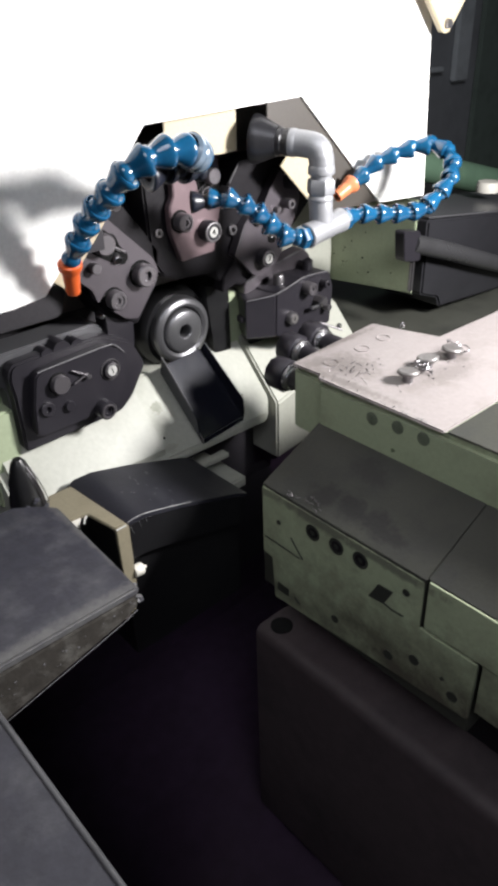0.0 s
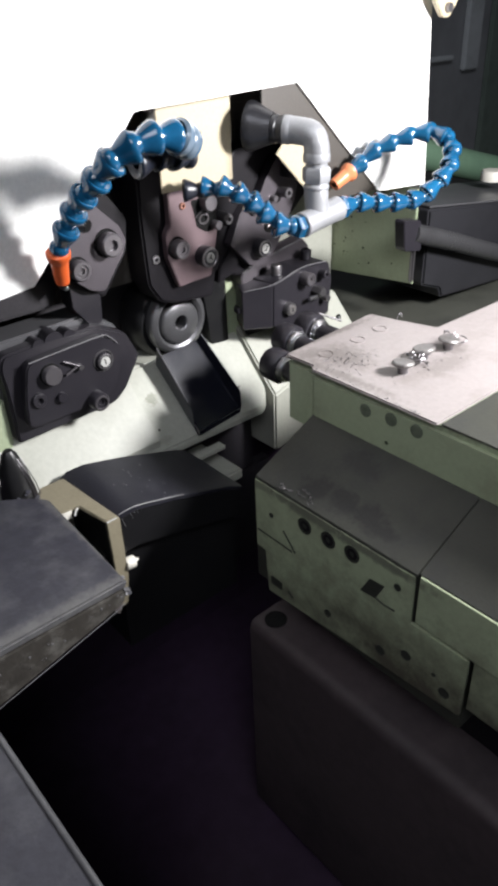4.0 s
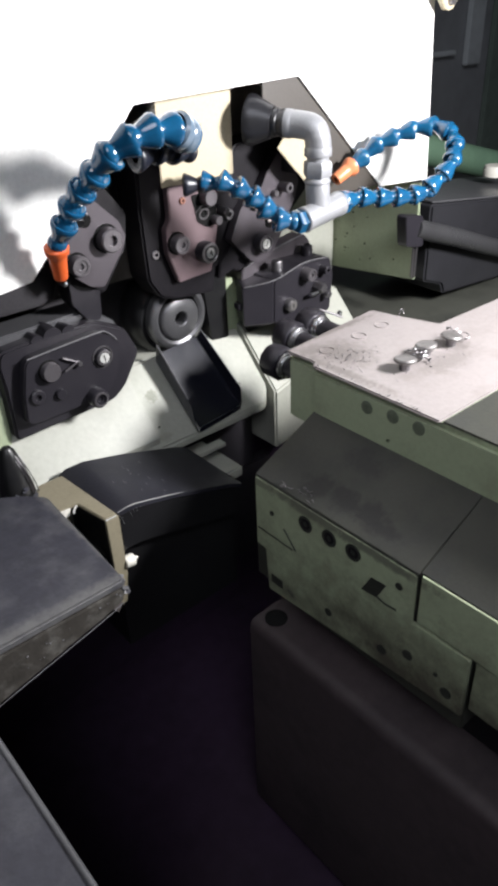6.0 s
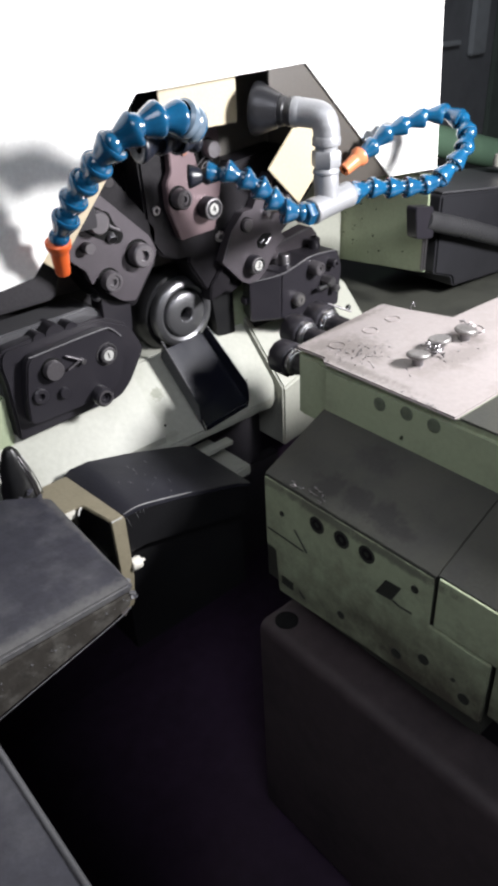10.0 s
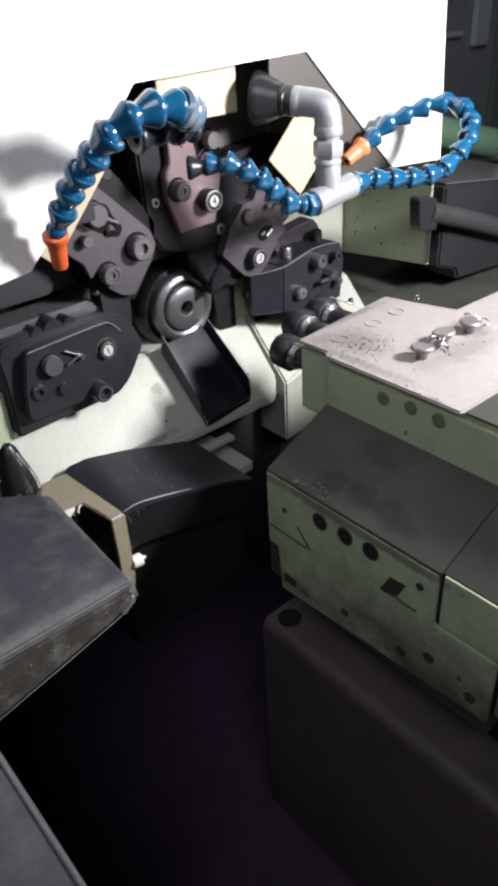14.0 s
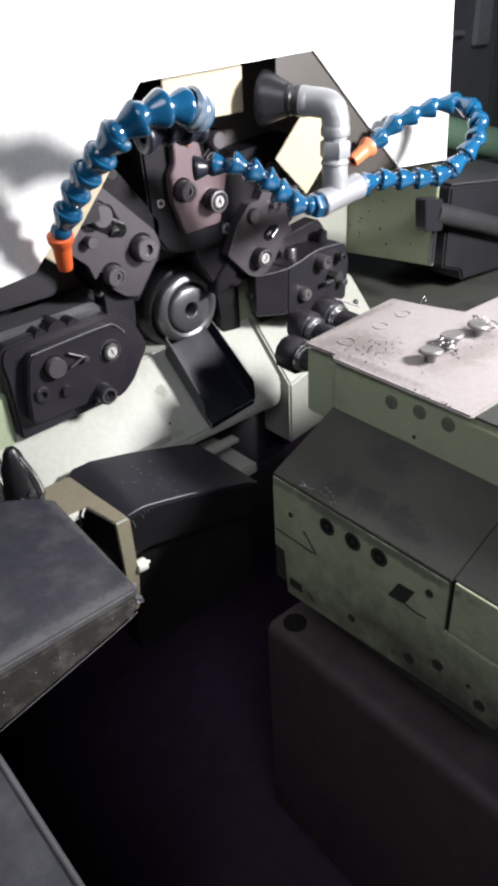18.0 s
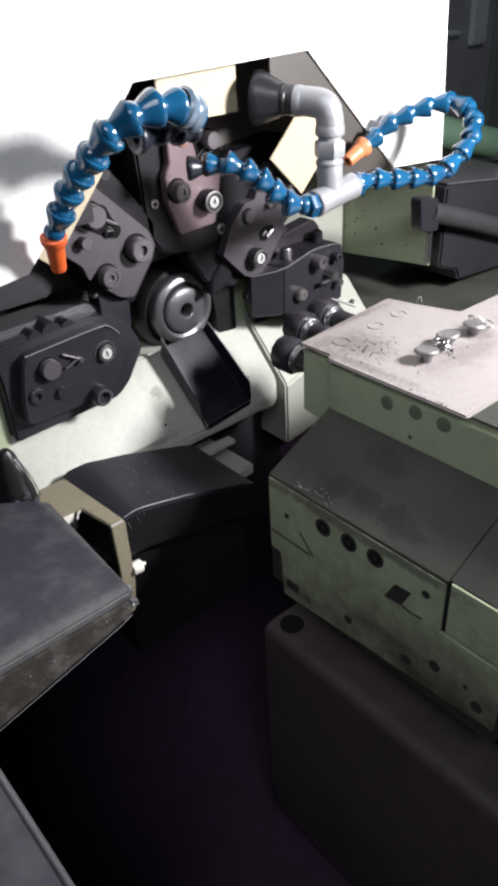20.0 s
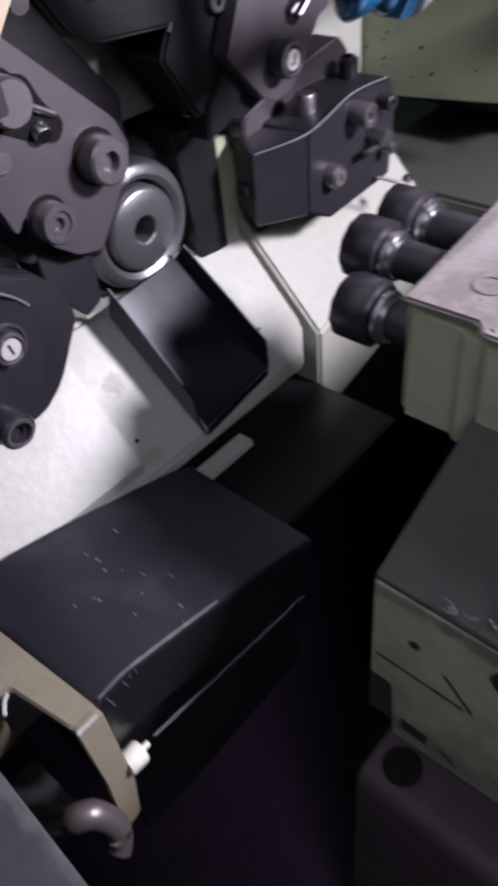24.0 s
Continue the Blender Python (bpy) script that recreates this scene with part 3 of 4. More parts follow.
# left slide
slide2 = thing("tool_slide", 0.375, 0.59, 1.34, "black steel tool slide with cap screws and cream cover", "tool slide", "tool slides")
part("body", prism(rounded([(0.352, 1.440), (0.300, 1.395), (0.345, 1.325), (0.360, 1.300), (0.392, 1.286), (0.418, 1.320), (0.422, 1.348)], 0.004), 0.580, 0.612, "y", 0.002), SOOT, slide2)
part("front_plate", prism(rounded([(0.352, 1.402), (0.368, 1.386), (0.397, 1.357), (0.409, 1.345), (0.414, 1.332), (0.409, 1.321), (0.402, 1.313), (0.388, 1.295), (0.375, 1.298), (0.362, 1.309), (0.356, 1.325), (0.350, 1.318), (0.346, 1.331), (0.333, 1.343), (0.318, 1.366)], 0.003), 0.572, 0.5798, "y", 0.0008), PLATE, slide2)
part("slot", prism(rounded([(0.358, 1.376), (0.373, 1.373), (0.377, 1.362), (0.385, 1.352), (0.380, 1.345), (0.369, 1.349), (0.354, 1.358), (0.352, 1.368)], 0.004), 0.5716, 0.574, "y", 0.0002), HOLE, slide2)
part("slot_bolt", lathe([(0.0, 0), (0.0034, 0), (0.0038, 0.0006), (0.0038, 0.010)], (0.372, 0.568, 1.351), (0.1, 1.0, 0.5), 14), STEEL, slide2)
part("tongue", lathe([(0.0, 0), (0.0014, 0), (0.0014, 0.016), (0, 0.016)], (0.367, 0.5695, 1.3645), (0.8, 0.1, -0.5), 8), DULL, slide2)
part("lower_lug", prism(rounded([(0.360, 1.306), (0.388, 1.300), (0.386, 1.266), (0.376, 1.262), (0.360, 1.284)], 0.003), 0.581, 0.600, "y", 0.001), BLACK, slide2)
part("glint_pin", lathe([(0, -0.004), (0.0022, -0.003), (0.0026, 0.0), (0.0026, 0.006)], (0.3555, 0.580, 1.304), (0, 1, 0), 10), STEEL, slide2)
part("cover", prism([(0.364, 1.401), (0.3125, 1.3445), (0.250, 1.401), (0.3015, 1.4575)], 0.5500, 0.5518, "y", 0.0005), CREAM, slide2, "cream painted cover plate")
part("cover_bracket", box(0.335, 0.352, 0.5519, 0.580, 1.368, 1.385), BLACK, slide2)
part("cover_screw", lathe([(0, 0), (0.0035, 0), (0.0035, 0.006)], (0.369, 0.556, 1.397), (0.2, 1, 0.2), 10), DULL, slide2)
slide_details(slide2, [(0.395, 1.334, 0.0098, 0.011, "socket"), (0.365, 1.319, 0.0084, 0.009, "ring"), (0.359, 1.368, 0.0088, 0.011, "plain"), (0.349, 1.350, 0.0046, 0.008, "plain")])

# right slide, which carries the number 3
slide3 = thing("tool_slide", 0.53, 0.59, 1.32, "black steel tool slide with a numbered screw", "tool slide", "tool slides")
part("body", prism(rounded([(0.501, 1.385), (0.575, 1.392), (0.612, 1.350), (0.578, 1.319), (0.550, 1.299), (0.535, 1.281), (0.500, 1.268), (0.470, 1.280), (0.452, 1.310), (0.484, 1.365)], 0.003), 0.582, 0.612, "y", 0.0015), SOOT, slide3)
part("bright_edge", tube([(0.4995, 0.5815, 1.384), (0.4845, 0.5815, 1.3645)], 0.0007, 6, 0.01), RUBBED, slide3)
part("bright_edge", tube([(0.474, 0.5815, 1.346), (0.4535, 0.5815, 1.3125)], 0.0007, 6, 0.01), RUBBED, slide3)
part("front_plate", prism(rounded([(0.543, 1.374), (0.5285, 1.356), (0.522, 1.345), (0.510, 1.344), (0.503, 1.337), (0.495, 1.329), (0.483, 1.304), (0.506, 1.280), (0.515, 1.2755), (0.528, 1.277), (0.538, 1.285), (0.5525, 1.305), (0.5625, 1.309), (0.5575, 1.316), (0.566, 1.328), (0.571, 1.345), (0.560, 1.364)], 0.002), 0.572, 0.5818, "y", 0.0008), PLATE, slide3)
part("tool_shank", prism([(0.505, 1.290), (0.490, 1.300), (0.474, 1.283), (0.472, 1.268), (0.488, 1.272)], 0.579, 0.594, "y", 0.001), SOOT, slide3)
part("cover", prism([(0.523, 1.382), (0.560, 1.346), (0.655, 1.440), (0.618, 1.476)], 0.5500, 0.5518, "y", 0.0005), CREAM, slide3, "cream painted cover plate")
part("cover_bracket", box(0.548, 0.562, 0.5519, 0.582, 1.356, 1.368), BLACK, slide3)
slide_details(slide3, [(0.5135, 1.3325, 0.0058, 0.004, "plain"), (0.5475, 1.3425, 0.0048, 0.013, "socket"), (0.537, 1.338, 0.0030, 0.006, "plain")])
front_screw(slide3, 0.488, 0.5822, 1.326, 0.0052, 0.004, "socket", DULL)
part("slot", prism(rounded([(0.5255, 1.3145), (0.534, 1.3200), (0.5445, 1.3185), (0.5415, 1.3110), (0.533, 1.3055), (0.5265, 1.3080)], 0.002), 0.5716, 0.574, "y", 0.0002), HOLE, slide3)
part("cross_pin", lathe([(0, 0), (0.0016, 0), (0.0013, 0.009), (0, 0.009)], (0.5345, 0.5700, 1.3100), (0.75, 0.0, 0.55), 10), STEEL, slide3)
part("clip", lathe([(0, 0), (0.0013, 0), (0.0013, 0.005), (0, 0.005)], (0.5285, 0.5700, 1.3125), (0.75, 0.0, 0.45), 10), DULL, slide3)
part("bright_edge", tube([(0.4835, 0.5716, 1.3045), (0.4950, 0.5716, 1.3285)], 0.0004, 6, 0.006), RUBBED, slide3)
number_screw(slide3, "3", 0.5185, 0.5722, 1.295, 0.0086, 0.010, 25)

# lower left holder with the number 1
holder1 = thing("tool_holder", 0.32, 0.58, 1.25, "black cast tool holder with a numbered lock screw", "tool holder", "tool holders")
part("body", prism(rounded([(0.2600, 1.278), (0.2645, 1.289), (0.300, 1.291), (0.350, 1.290), (0.378, 1.276), (0.390, 1.250), (0.372, 1.222), (0.359, 1.212), (0.262, 1.208), (0.262, 1.26)], 0.006), 0.572, 0.586, "y", 0.002), BLACK, holder1)
part("top_ledge", prism(rounded([(0.250, 1.2945), (0.350, 1.2965), (0.376, 1.280), (0.386, 1.250), (0.370, 1.222), (0.262, 1.210), (0.262, 1.262), (0.250, 1.275)], 0.003), 0.5862, 0.6178, "y", 0.0015), WAYTOP, holder1, "worn dark grey ledge")
part("front_plate", prism(rounded([(0.279, 1.281), (0.349, 1.285), (0.363, 1.276), (0.367, 1.258), (0.355, 1.230), (0.332, 1.224), (0.270, 1.223), (0.272, 1.250)], 0.008), 0.562, 0.5718, "y", 0.0012), BLACK, holder1)
part("bright_edge", tube([(0.2805, 0.5615, 1.2812), (0.345, 0.5615, 1.2846), (0.3555, 0.5615, 1.2815), (0.3625, 0.5615, 1.2735)], 0.0006, 6, 0.003), RUBBED, holder1)
part("worn_ledge", tube([(0.252, 0.597, 1.2870), (0.300, 0.597, 1.2915), (0.350, 0.597, 1.2905), (0.366, 0.597, 1.2830)], 0.0011, 6, 0.004), DULL, holder1)
for x, r in [(0.2965, 0.0055), (0.3105, 0.0085), (0.3250, 0.0060)]:
    part("scallop", lathe([(0, 0), (r, 0), (r, 0.020), (0, 0.020)], (x, 0.5725, 1.2885 - r * 0.1), (0, 1, 0), 18), BLACK, holder1)
front_screw(holder1, 0.297, 0.5622, 1.266, 0.0082, 0.007, "plain", SCREW)
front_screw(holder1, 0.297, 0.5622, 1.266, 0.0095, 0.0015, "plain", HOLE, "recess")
part("clip", lathe([(0, 0), (0.0009, 0), (0.0009, 0.019), (0, 0.019)], (0.3095, 0.5595, 1.274), (0.75, -0.05, -0.45), 8), SCREW, holder1)
part("clip", lathe([(0, 0), (0.0009, 0), (0.0009, 0.012), (0, 0.012)], (0.310, 0.5595, 1.2615), (0.8, -0.05, 0.35), 8), SCREW, holder1)
front_screw(holder1, 0.3235, 0.5622, 1.2645, 0.0022, 0.005, "plain", DULL)
front_screw(holder1, 0.303, 0.5622, 1.243, 0.0045, 0.004, "plain", BLACK)
front_screw(holder1, 0.283, 0.5622, 1.247, 0.0065, 0.003, "socket", BLACK)
front_screw(holder1, 0.3345, 0.5622, 1.2290, 0.0085, 0.010, "ring", BLACK, "pin")
part("pin_ring", lathe([(0.0050, -0.0095), (0.0052, -0.0102), (0.0066, -0.0102), (0.0069, -0.0092)], (0.3345, 0.5612, 1.2290), (0, 1, 0), 26), SCREW, holder1)
number_screw(holder1, "1", 0.347, 0.5622, 1.262, 0.0075, 0.0035, -12)
part("disc_ring", lathe([(0.0086, 0.0), (0.0088, -0.0009), (0.0098, -0.0009), (0.0100, 0.0)], (0.347, 0.5621, 1.262), (0, 1, 0), 28), DULL, holder1)
knob = thing("rubber_boot", 0.245, 0.55, 1.20, "black rubber boot with painted gloss streaks beside the bed", "boot")
part("boot_cone", lathe([(0.0, -0.001), (0.0035, 0.0), (0.0062, 0.004), (0.0080, 0.010), (0.0105, 0.018), (0.0112, 0.022), (0.0122, 0.030), (0.0138, 0.036), (0.0142, 0.042), (0.0156, 0.052), (0.0164, 0.070), (0.0168, 0.12)], (0.2390, 0.5360, 1.2290), (0.02, 0.0, -1), 30), DEEPBLACK, knob)
for dx, w in ((0.0, 0.0007), (0.0025, 0.0004), (-0.002, 0.0004)):
    part("seam", tube([(0.2425 + dx, 0.5300, 1.2225), (0.2455 + dx, 0.5265, 1.2120), (0.2485 + dx, 0.5245, 1.2000), (0.2500 + dx, 0.5225, 1.1880)], w, 6, 0.004), DULL, knob)

# lower right holder
holder5 = thing("tool_holder", 0.58, 0.58, 1.25, "black cast tool holder with clamp bolts", "tool holder", "tool holders")
part("body", prism(rounded([(0.5475, 1.2785), (0.587, 1.2865), (0.627, 1.2845), (0.633, 1.265), (0.629, 1.226), (0.568, 1.222), (0.546, 1.234)], 0.003), 0.562, 0.612, "y", 0.0012), BLACK, holder5)
part("side_cheek", strip([(0.5470, 0.562, 1.2785), (0.518, 0.577, 1.2745), (0.518, 0.577, 1.234), (0.5455, 0.562, 1.233)], (0.46, 0.88, 0), 0.03, 0.001), BLACK, holder5)
part("bright_edge", tube([(0.519, 0.5755, 1.2752), (0.5472, 0.5612, 1.2795), (0.587, 0.5612, 1.2875), (0.626, 0.5612, 1.2855)], 0.0005, 6, 0.004), RUBBED, holder5)
part("rear_jaw", prism(rounded([(0.5325, 1.266), (0.533, 1.286), (0.551, 1.2905), (0.578, 1.2975), (0.620, 1.3045), (0.6295, 1.294), (0.630, 1.276), (0.582, 1.266)], 0.0035), 0.594, 0.612, "y", 0.001), PLATE, holder5, "grey clamp bar")
part("bright_edge", tube([(0.534, 0.5936, 1.2865), (0.551, 0.5936, 1.2908), (0.578, 0.5936, 1.2978), (0.6165, 0.5936, 1.3042)], 0.0005, 6, 0.006), RUBBED, holder5)
part("rear_body", box(0.5380, 0.600, 0.595, 0.6055, 1.211, 1.2655, 0.001), SOOT, holder5)
part("left_lug", box(0.5160, 0.5205, 0.579, 0.590, 1.250, 1.259, 0.002), BLACK, holder5)
part("cap_screw", lathe([(0.0, 0.010), (0.003, 0.010), (0.0055, 0.010), (0.006, 0.009), (0.006, 0), (0, 0)], (0.566, 0.578, 1.2815), (0, 0, 1), 20), DULL, holder5)
front_screw(holder5, 0.567, 0.5622, 1.249, 0.0068, 0.007, "ring", DULL, "number_screw")
part("number_disc", lathe([(0, -0.0078), (0.0046, -0.0078), (0.0048, -0.006)], (0.567, 0.5622, 1.249), (0, 1, 0), 22), SCREWTOP, holder5, "grey-white disc")
part("disc_mark", box(0.5660, 0.5680, 0.5541, 0.5545, 1.2468, 1.2512, 0), INK, holder5)
front_screw(holder5, 0.590, 0.5622, 1.276, 0.0068, 0.012, "ring", SCREW)
front_screw(holder5, 0.606, 0.5622, 1.259, 0.0052, 0.014, "hex", DULL)
part("cross_pin", lathe([(0, 0), (0.0022, 0), (0.0022, 0.022), (0, 0.022)], (0.590, 0.5535, 1.2545), (1, 0.05, -0.02), 12), STEEL, holder5)
front_screw(holder5, 0.615, 0.5622, 1.275, 0.0045, 0.010, "socket", BLACK)
front_screw(holder5, 0.618, 0.5622, 1.248, 0.0036, 0.010, "plain", DULL)
part("lamp_bolt", lathe([(0, 0), (0.0055, 0), (0.006, 0.001), (0.006, 0.010), (0.0035, 0.012)], (0.6135, 0.583, 1.285), (0, 0, 1), 16), BLACK, holder5)

# ---- coolant pipe and hoses ----
pipe = thing("coolant_pipe", 0.53, 0.50, 1.38, "galvanised elbow, union nut and tee fitting", "pipe fitting")
along = Vector((0.029, -0.053, -0.004)).normalized()
root = Vector((0.5040, 0.5420, 1.4330))
part("flange", lathe([(0.0, 0.0), (0.0200, 0.0), (0.0202, 0.003), (0.0180, 0.008), (0.0140, 0.017), (0.0125, 0.021), (0.0, 0.021)], root, along, 36), FLANGE, pipe, "dark grey cone flange")
part("collar", lathe([(0.0, 0.0), (0.0108, 0.0), (0.0113, 0.001), (0.0113, 0.0085), (0.0104, 0.0095), (0.0104, 0.0115), (0.0112, 0.0125), (0.0112, 0.0155), (0.0, 0.0155)], root + along * 0.0165, along, 32), FLANGE, pipe, "threaded collar painted dark as shaded")
bend = [root + along * 0.030, root + along * 0.036, root + along * 0.043]
part("elbow", tube([tuple(p) for p in bend] + [(0.5285, 0.4940, 1.4285), (0.5305, 0.4900, 1.4235), (0.5310, 0.4885, 1.4160), (0.5310, 0.4885, 1.4072)], 0.0108, 30, 0.002), GALV, pipe)
part("elbow_lip", lathe([(0.0100, 0), (0.0112, 0.0006), (0.0114, 0.002), (0.0114, 0.006), (0.0106, 0.008)], (0.5310, 0.4885, 1.4065), (0, 0, 1), 32), GALV, pipe)
part("elbow_lip", lathe([(0.0100, 0), (0.0112, 0.0006), (0.0114, 0.002), (0.0114, 0.005), (0.0106, 0.007)], root + along * 0.0312, along, 32), GALV, pipe)
part("nipple", lathe([(0.0092, 0), (0.0092, 0.010)], (0.5310, 0.4885, 1.4000), (0, 0, 1), 26), GALV, pipe)
part("union_nut", lathe([(0.0092, 0.0), (0.0112, 0.0006), (0.0122, 0.0025), (0.0122, 0.0110), (0.0112, 0.0130), (0.0092, 0.0136)], (0.5310, 0.4885, 1.3900), (0, 0, 1), 6), GALV, pipe)
part("lock_ring", lathe([(0.0088, 0), (0.0106, 0.0005), (0.0110, 0.0015), (0.0110, 0.0030), (0.0104, 0.0040), (0.0094, 0.0056)], (0.5310, 0.4885, 1.3848), (0, 0, 1), 28), GALV, pipe)
part("tee_branch", lathe([(0.0112, 0.0), (0.0104, 0.008), (0.0101, 0.016), (0.0103, 0.024), (0.0098, 0.0255), (0.0, 0.0255)], (0.5325, 0.4880, 1.3600), (-0.06, 0.02, 1), 28), GALV, pipe)
part("tee", lathe([(0.0, 0.0), (0.0098, 0.0), (0.0106, 0.0008), (0.0106, 0.004), (0.0101, 0.008), (0.0101, 0.039), (0.0106, 0.043), (0.0106, 0.0475), (0.0098, 0.0485), (0, 0.0485)], (0.5105, 0.4852, 1.3588), (0.0555, 0.0032, 0.0062), 30), GALV, pipe)

SEGMENT = lathe([(0.0030, 0.0004), (0.0054, 0.0), (0.0064, 0.0010), (0.0066, 0.0026), (0.0060, 0.0042), (0.0052, 0.0052), (0.0053, 0.0060), (0.0066, 0.0082), (0.0081, 0.0112), (0.0088, 0.0126), (0.0090, 0.0138), (0.0086, 0.0146), (0.0076, 0.0148), (0.0062, 0.0140), (0.0035, 0.0139)], (0, 0, 0), (0, 0, 1), 24)
SEGMENT_MESH = bpy.data.meshes.new("segment")
SEGMENT.to_mesh(SEGMENT_MESH)
SEGMENT_DARK = SEGMENT_MESH.copy()
SEGMENT_MESH.materials.append(BLUE)
SEGMENT_DARK.materials.append(BLUEDARK)


def hose(label, points, pitch, wide0, wide1, dark_from=999, back=False):
    """A ball-jointed hose of rigid segments; its width goes from wide0 to wide1 times nine millimetres."""
    x, y, z = points[0]
    ob = thing("coolant_hose", x, y, z, label, "hose", "coolant hoses")
    dense = curve_points(points, 0.0004)
    length = len(dense) * 0.0004
    gone, i = 0.0, 0
    while gone < length - pitch * 0.4:
        p, d = dense[min(len(dense) - 1, int(gone / 0.0004))]
        u = gone / length
        w = wide0 + (wide1 - wide0) * min(1, max(0.0, (u - 0.35) / 0.4) if wide0 > 1.2 else 1.6 * u)
        step = pitch
        seg = new("segment", SEGMENT_DARK if i >= dark_from else SEGMENT_MESH)
        seg.parent = ob
        seg.matrix_parent_inverse = ob.matrix_basis.inverted()
        e = -d if back else d
        start = p + d * (step if back else 0)
        seg.matrix_basis = Matrix.Translation(start) @ e.to_track_quat("Z", "Y").to_matrix().to_4x4() @ Matrix.Diagonal((w, w, step * (1.12 + 0.3 * max(0, w - 1)) / 0.0132, 1))
        gone += step
        i += 1
    return ob


def nozzle(ob, start, along, mat, r0, r1, length, label):
    part("nozzle", lathe([(r1 * 0.5, length), (r1, length), (r1 * 1.05, length - 0.001), (r0, 0.010), (r0 * 1.08, 0.007), (r0 * 1.34, 0.005), (r0 * 1.38, 0.001), (r0 * 1.2, 0.0), (0, 0)], start, along, 24), mat, ob, label)


hose_l = hose("blue segmented coolant hose with an orange nozzle",
              [(0.375, 0.4568, 1.4455), (0.368, 0.4552, 1.4487), (0.360, 0.454, 1.4505), (0.345, 0.453, 1.4510), (0.3295, 0.455, 1.4470), (0.319, 0.462, 1.4390), (0.3125, 0.474, 1.426),
               (0.3075, 0.486, 1.4145), (0.3045, 0.496, 1.4025), (0.3015, 0.503, 1.3915), (0.2990, 0.510, 1.3800), (0.2985, 0.5125, 1.3745)], 0.0160, 1.24, 1.08, back=True)
hose_d = hose("dark segmented hose added under the blue one as its shade", [(0.392, 0.474, 1.431), (0.380, 0.472, 1.434), (0.368, 0.471, 1.4355), (0.354, 0.471, 1.435)], 0.0150, 1.15, 1.15, dark_from=0)
part("end_plug", lathe([(0, -0.004), (0.0100, -0.004), (0.0118, -0.002), (0.0122, 0.003), (0.0116, 0.0045), (0.0122, 0.006), (0.0122, 0.010), (0.0100, 0.012)], (0.3755, 0.4570, 1.4453), (-0.8, -0.2, 0.42), 26), CLEARP, hose_l, "clouded grey end ring")
nozzle(hose_l, (0.2985, 0.5117, 1.3785), (0.003, 0.007, -0.022), ORANGE, 0.0064, 0.0050, 0.0265, "orange plastic nozzle")
hose_m = hose("blue segmented coolant hose with blackened end", [(0.5035, 0.4858, 1.3592), (0.4985, 0.4885, 1.3605), (0.4915, 0.4935, 1.3650), (0.485, 0.498, 1.371), (0.474, 0.504, 1.3805), (0.463, 0.511, 1.3890), (0.454, 0.520, 1.3925),
                                                                   (0.443, 0.527, 1.3935), (0.434, 0.532, 1.3935), (0.426, 0.534, 1.3930)], 0.0140, 1.19, 1.00, dark_from=6)
hose_r = hose("blue segmented coolant hose looped to an orange nozzle",
              [(0.5670, 0.4868, 1.3650), (0.578, 0.4830, 1.3660), (0.591, 0.478, 1.3645), (0.604, 0.472, 1.3635), (0.621, 0.464, 1.3625), (0.637, 0.457, 1.3655), (0.651, 0.453, 1.3745), (0.662, 0.451, 1.384), (0.674, 0.455, 1.394),
               (0.682, 0.463, 1.402), (0.684, 0.475, 1.4095), (0.675, 0.488, 1.412), (0.662, 0.499, 1.409), (0.649, 0.508, 1.404), (0.639, 0.516, 1.399), (0.626, 0.521, 1.3895), (0.614, 0.5235, 1.3835)], 0.0170, 1.02, 1.0, back=True)
nozzle(hose_r, (0.6135, 0.5235, 1.3832), (-0.027, 0.002, -0.013), PALEORANGE, 0.0064, 0.0054, 0.0235, "paler orange plastic nozzle")
for ob, p, d in ((hose_m, (0.5115, 0.4853, 1.3590), (-1, 0.05, -0.03)), (hose_r, (0.5585, 0.4880, 1.3642), (1, -0.15, 0.05))):
    part("hex_adapter", lathe([(0.005, 0), (0.0092, 0.0005), (0.0098, 0.002), (0.0098, 0.007), (0.0092, 0.0085), (0.005, 0.009)], p, d, 6), BLUE, ob)

# ---- right-hand tool block ----
block = thing("tool_block", 0.52, 0.30, 1.20, "green painted tool block with a worn grey top plate", "tool block")
part("top_plate", prism([(0.4475, 0.4395), (0.5585, 0.4490), (0.5640, 0.4480), (0.569, 0.424), (0.580, 0.387), (0.66, 0.385), (0.80, 0.385), (0.80, 0.285), (0.4424, 0.285), (0.4424, 0.404), (0.4484, 0.409)], 1.2725, 1.2750, "z", 0.0012), TOPPLATE, block)
part("upper_body", prism([(0.4485, 0.439), (0.562, 0.444), (0.580, 0.385), (0.80, 0.383), (0.80, 0.0), (0.443, 0.0), (0.443, 0.405), (0.4485, 0.410)], 1.214, 1.2723, "z", 0.004), PAINT, block)
part("slope_body", prism([(0.446, 1.2138), (0.446, 1.236), (0.3797, 1.2045), (0.3797, 1.103), (0.46, 1.09), (0.78, 1.09), (0.78, 1.2138)], 0.2450, 0.403, "y", 0.0005), SLOPE, block)
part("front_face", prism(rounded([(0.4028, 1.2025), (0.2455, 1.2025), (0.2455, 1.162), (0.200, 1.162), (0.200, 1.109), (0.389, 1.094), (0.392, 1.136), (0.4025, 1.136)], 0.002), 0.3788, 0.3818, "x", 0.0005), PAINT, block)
part("lower_body", box(0.3823, 0.78, 0.200, 0.388, 1.092, 1.161, 0.001), SLOPE, block)
part("next_body", prism([(0.446, 1.12), (0.446, 1.236), (0.3815, 1.2050), (0.3815, 1.165), (0.40, 1.12)], 0.00, 0.2447, "y", 0.0004), SLOPE, block)
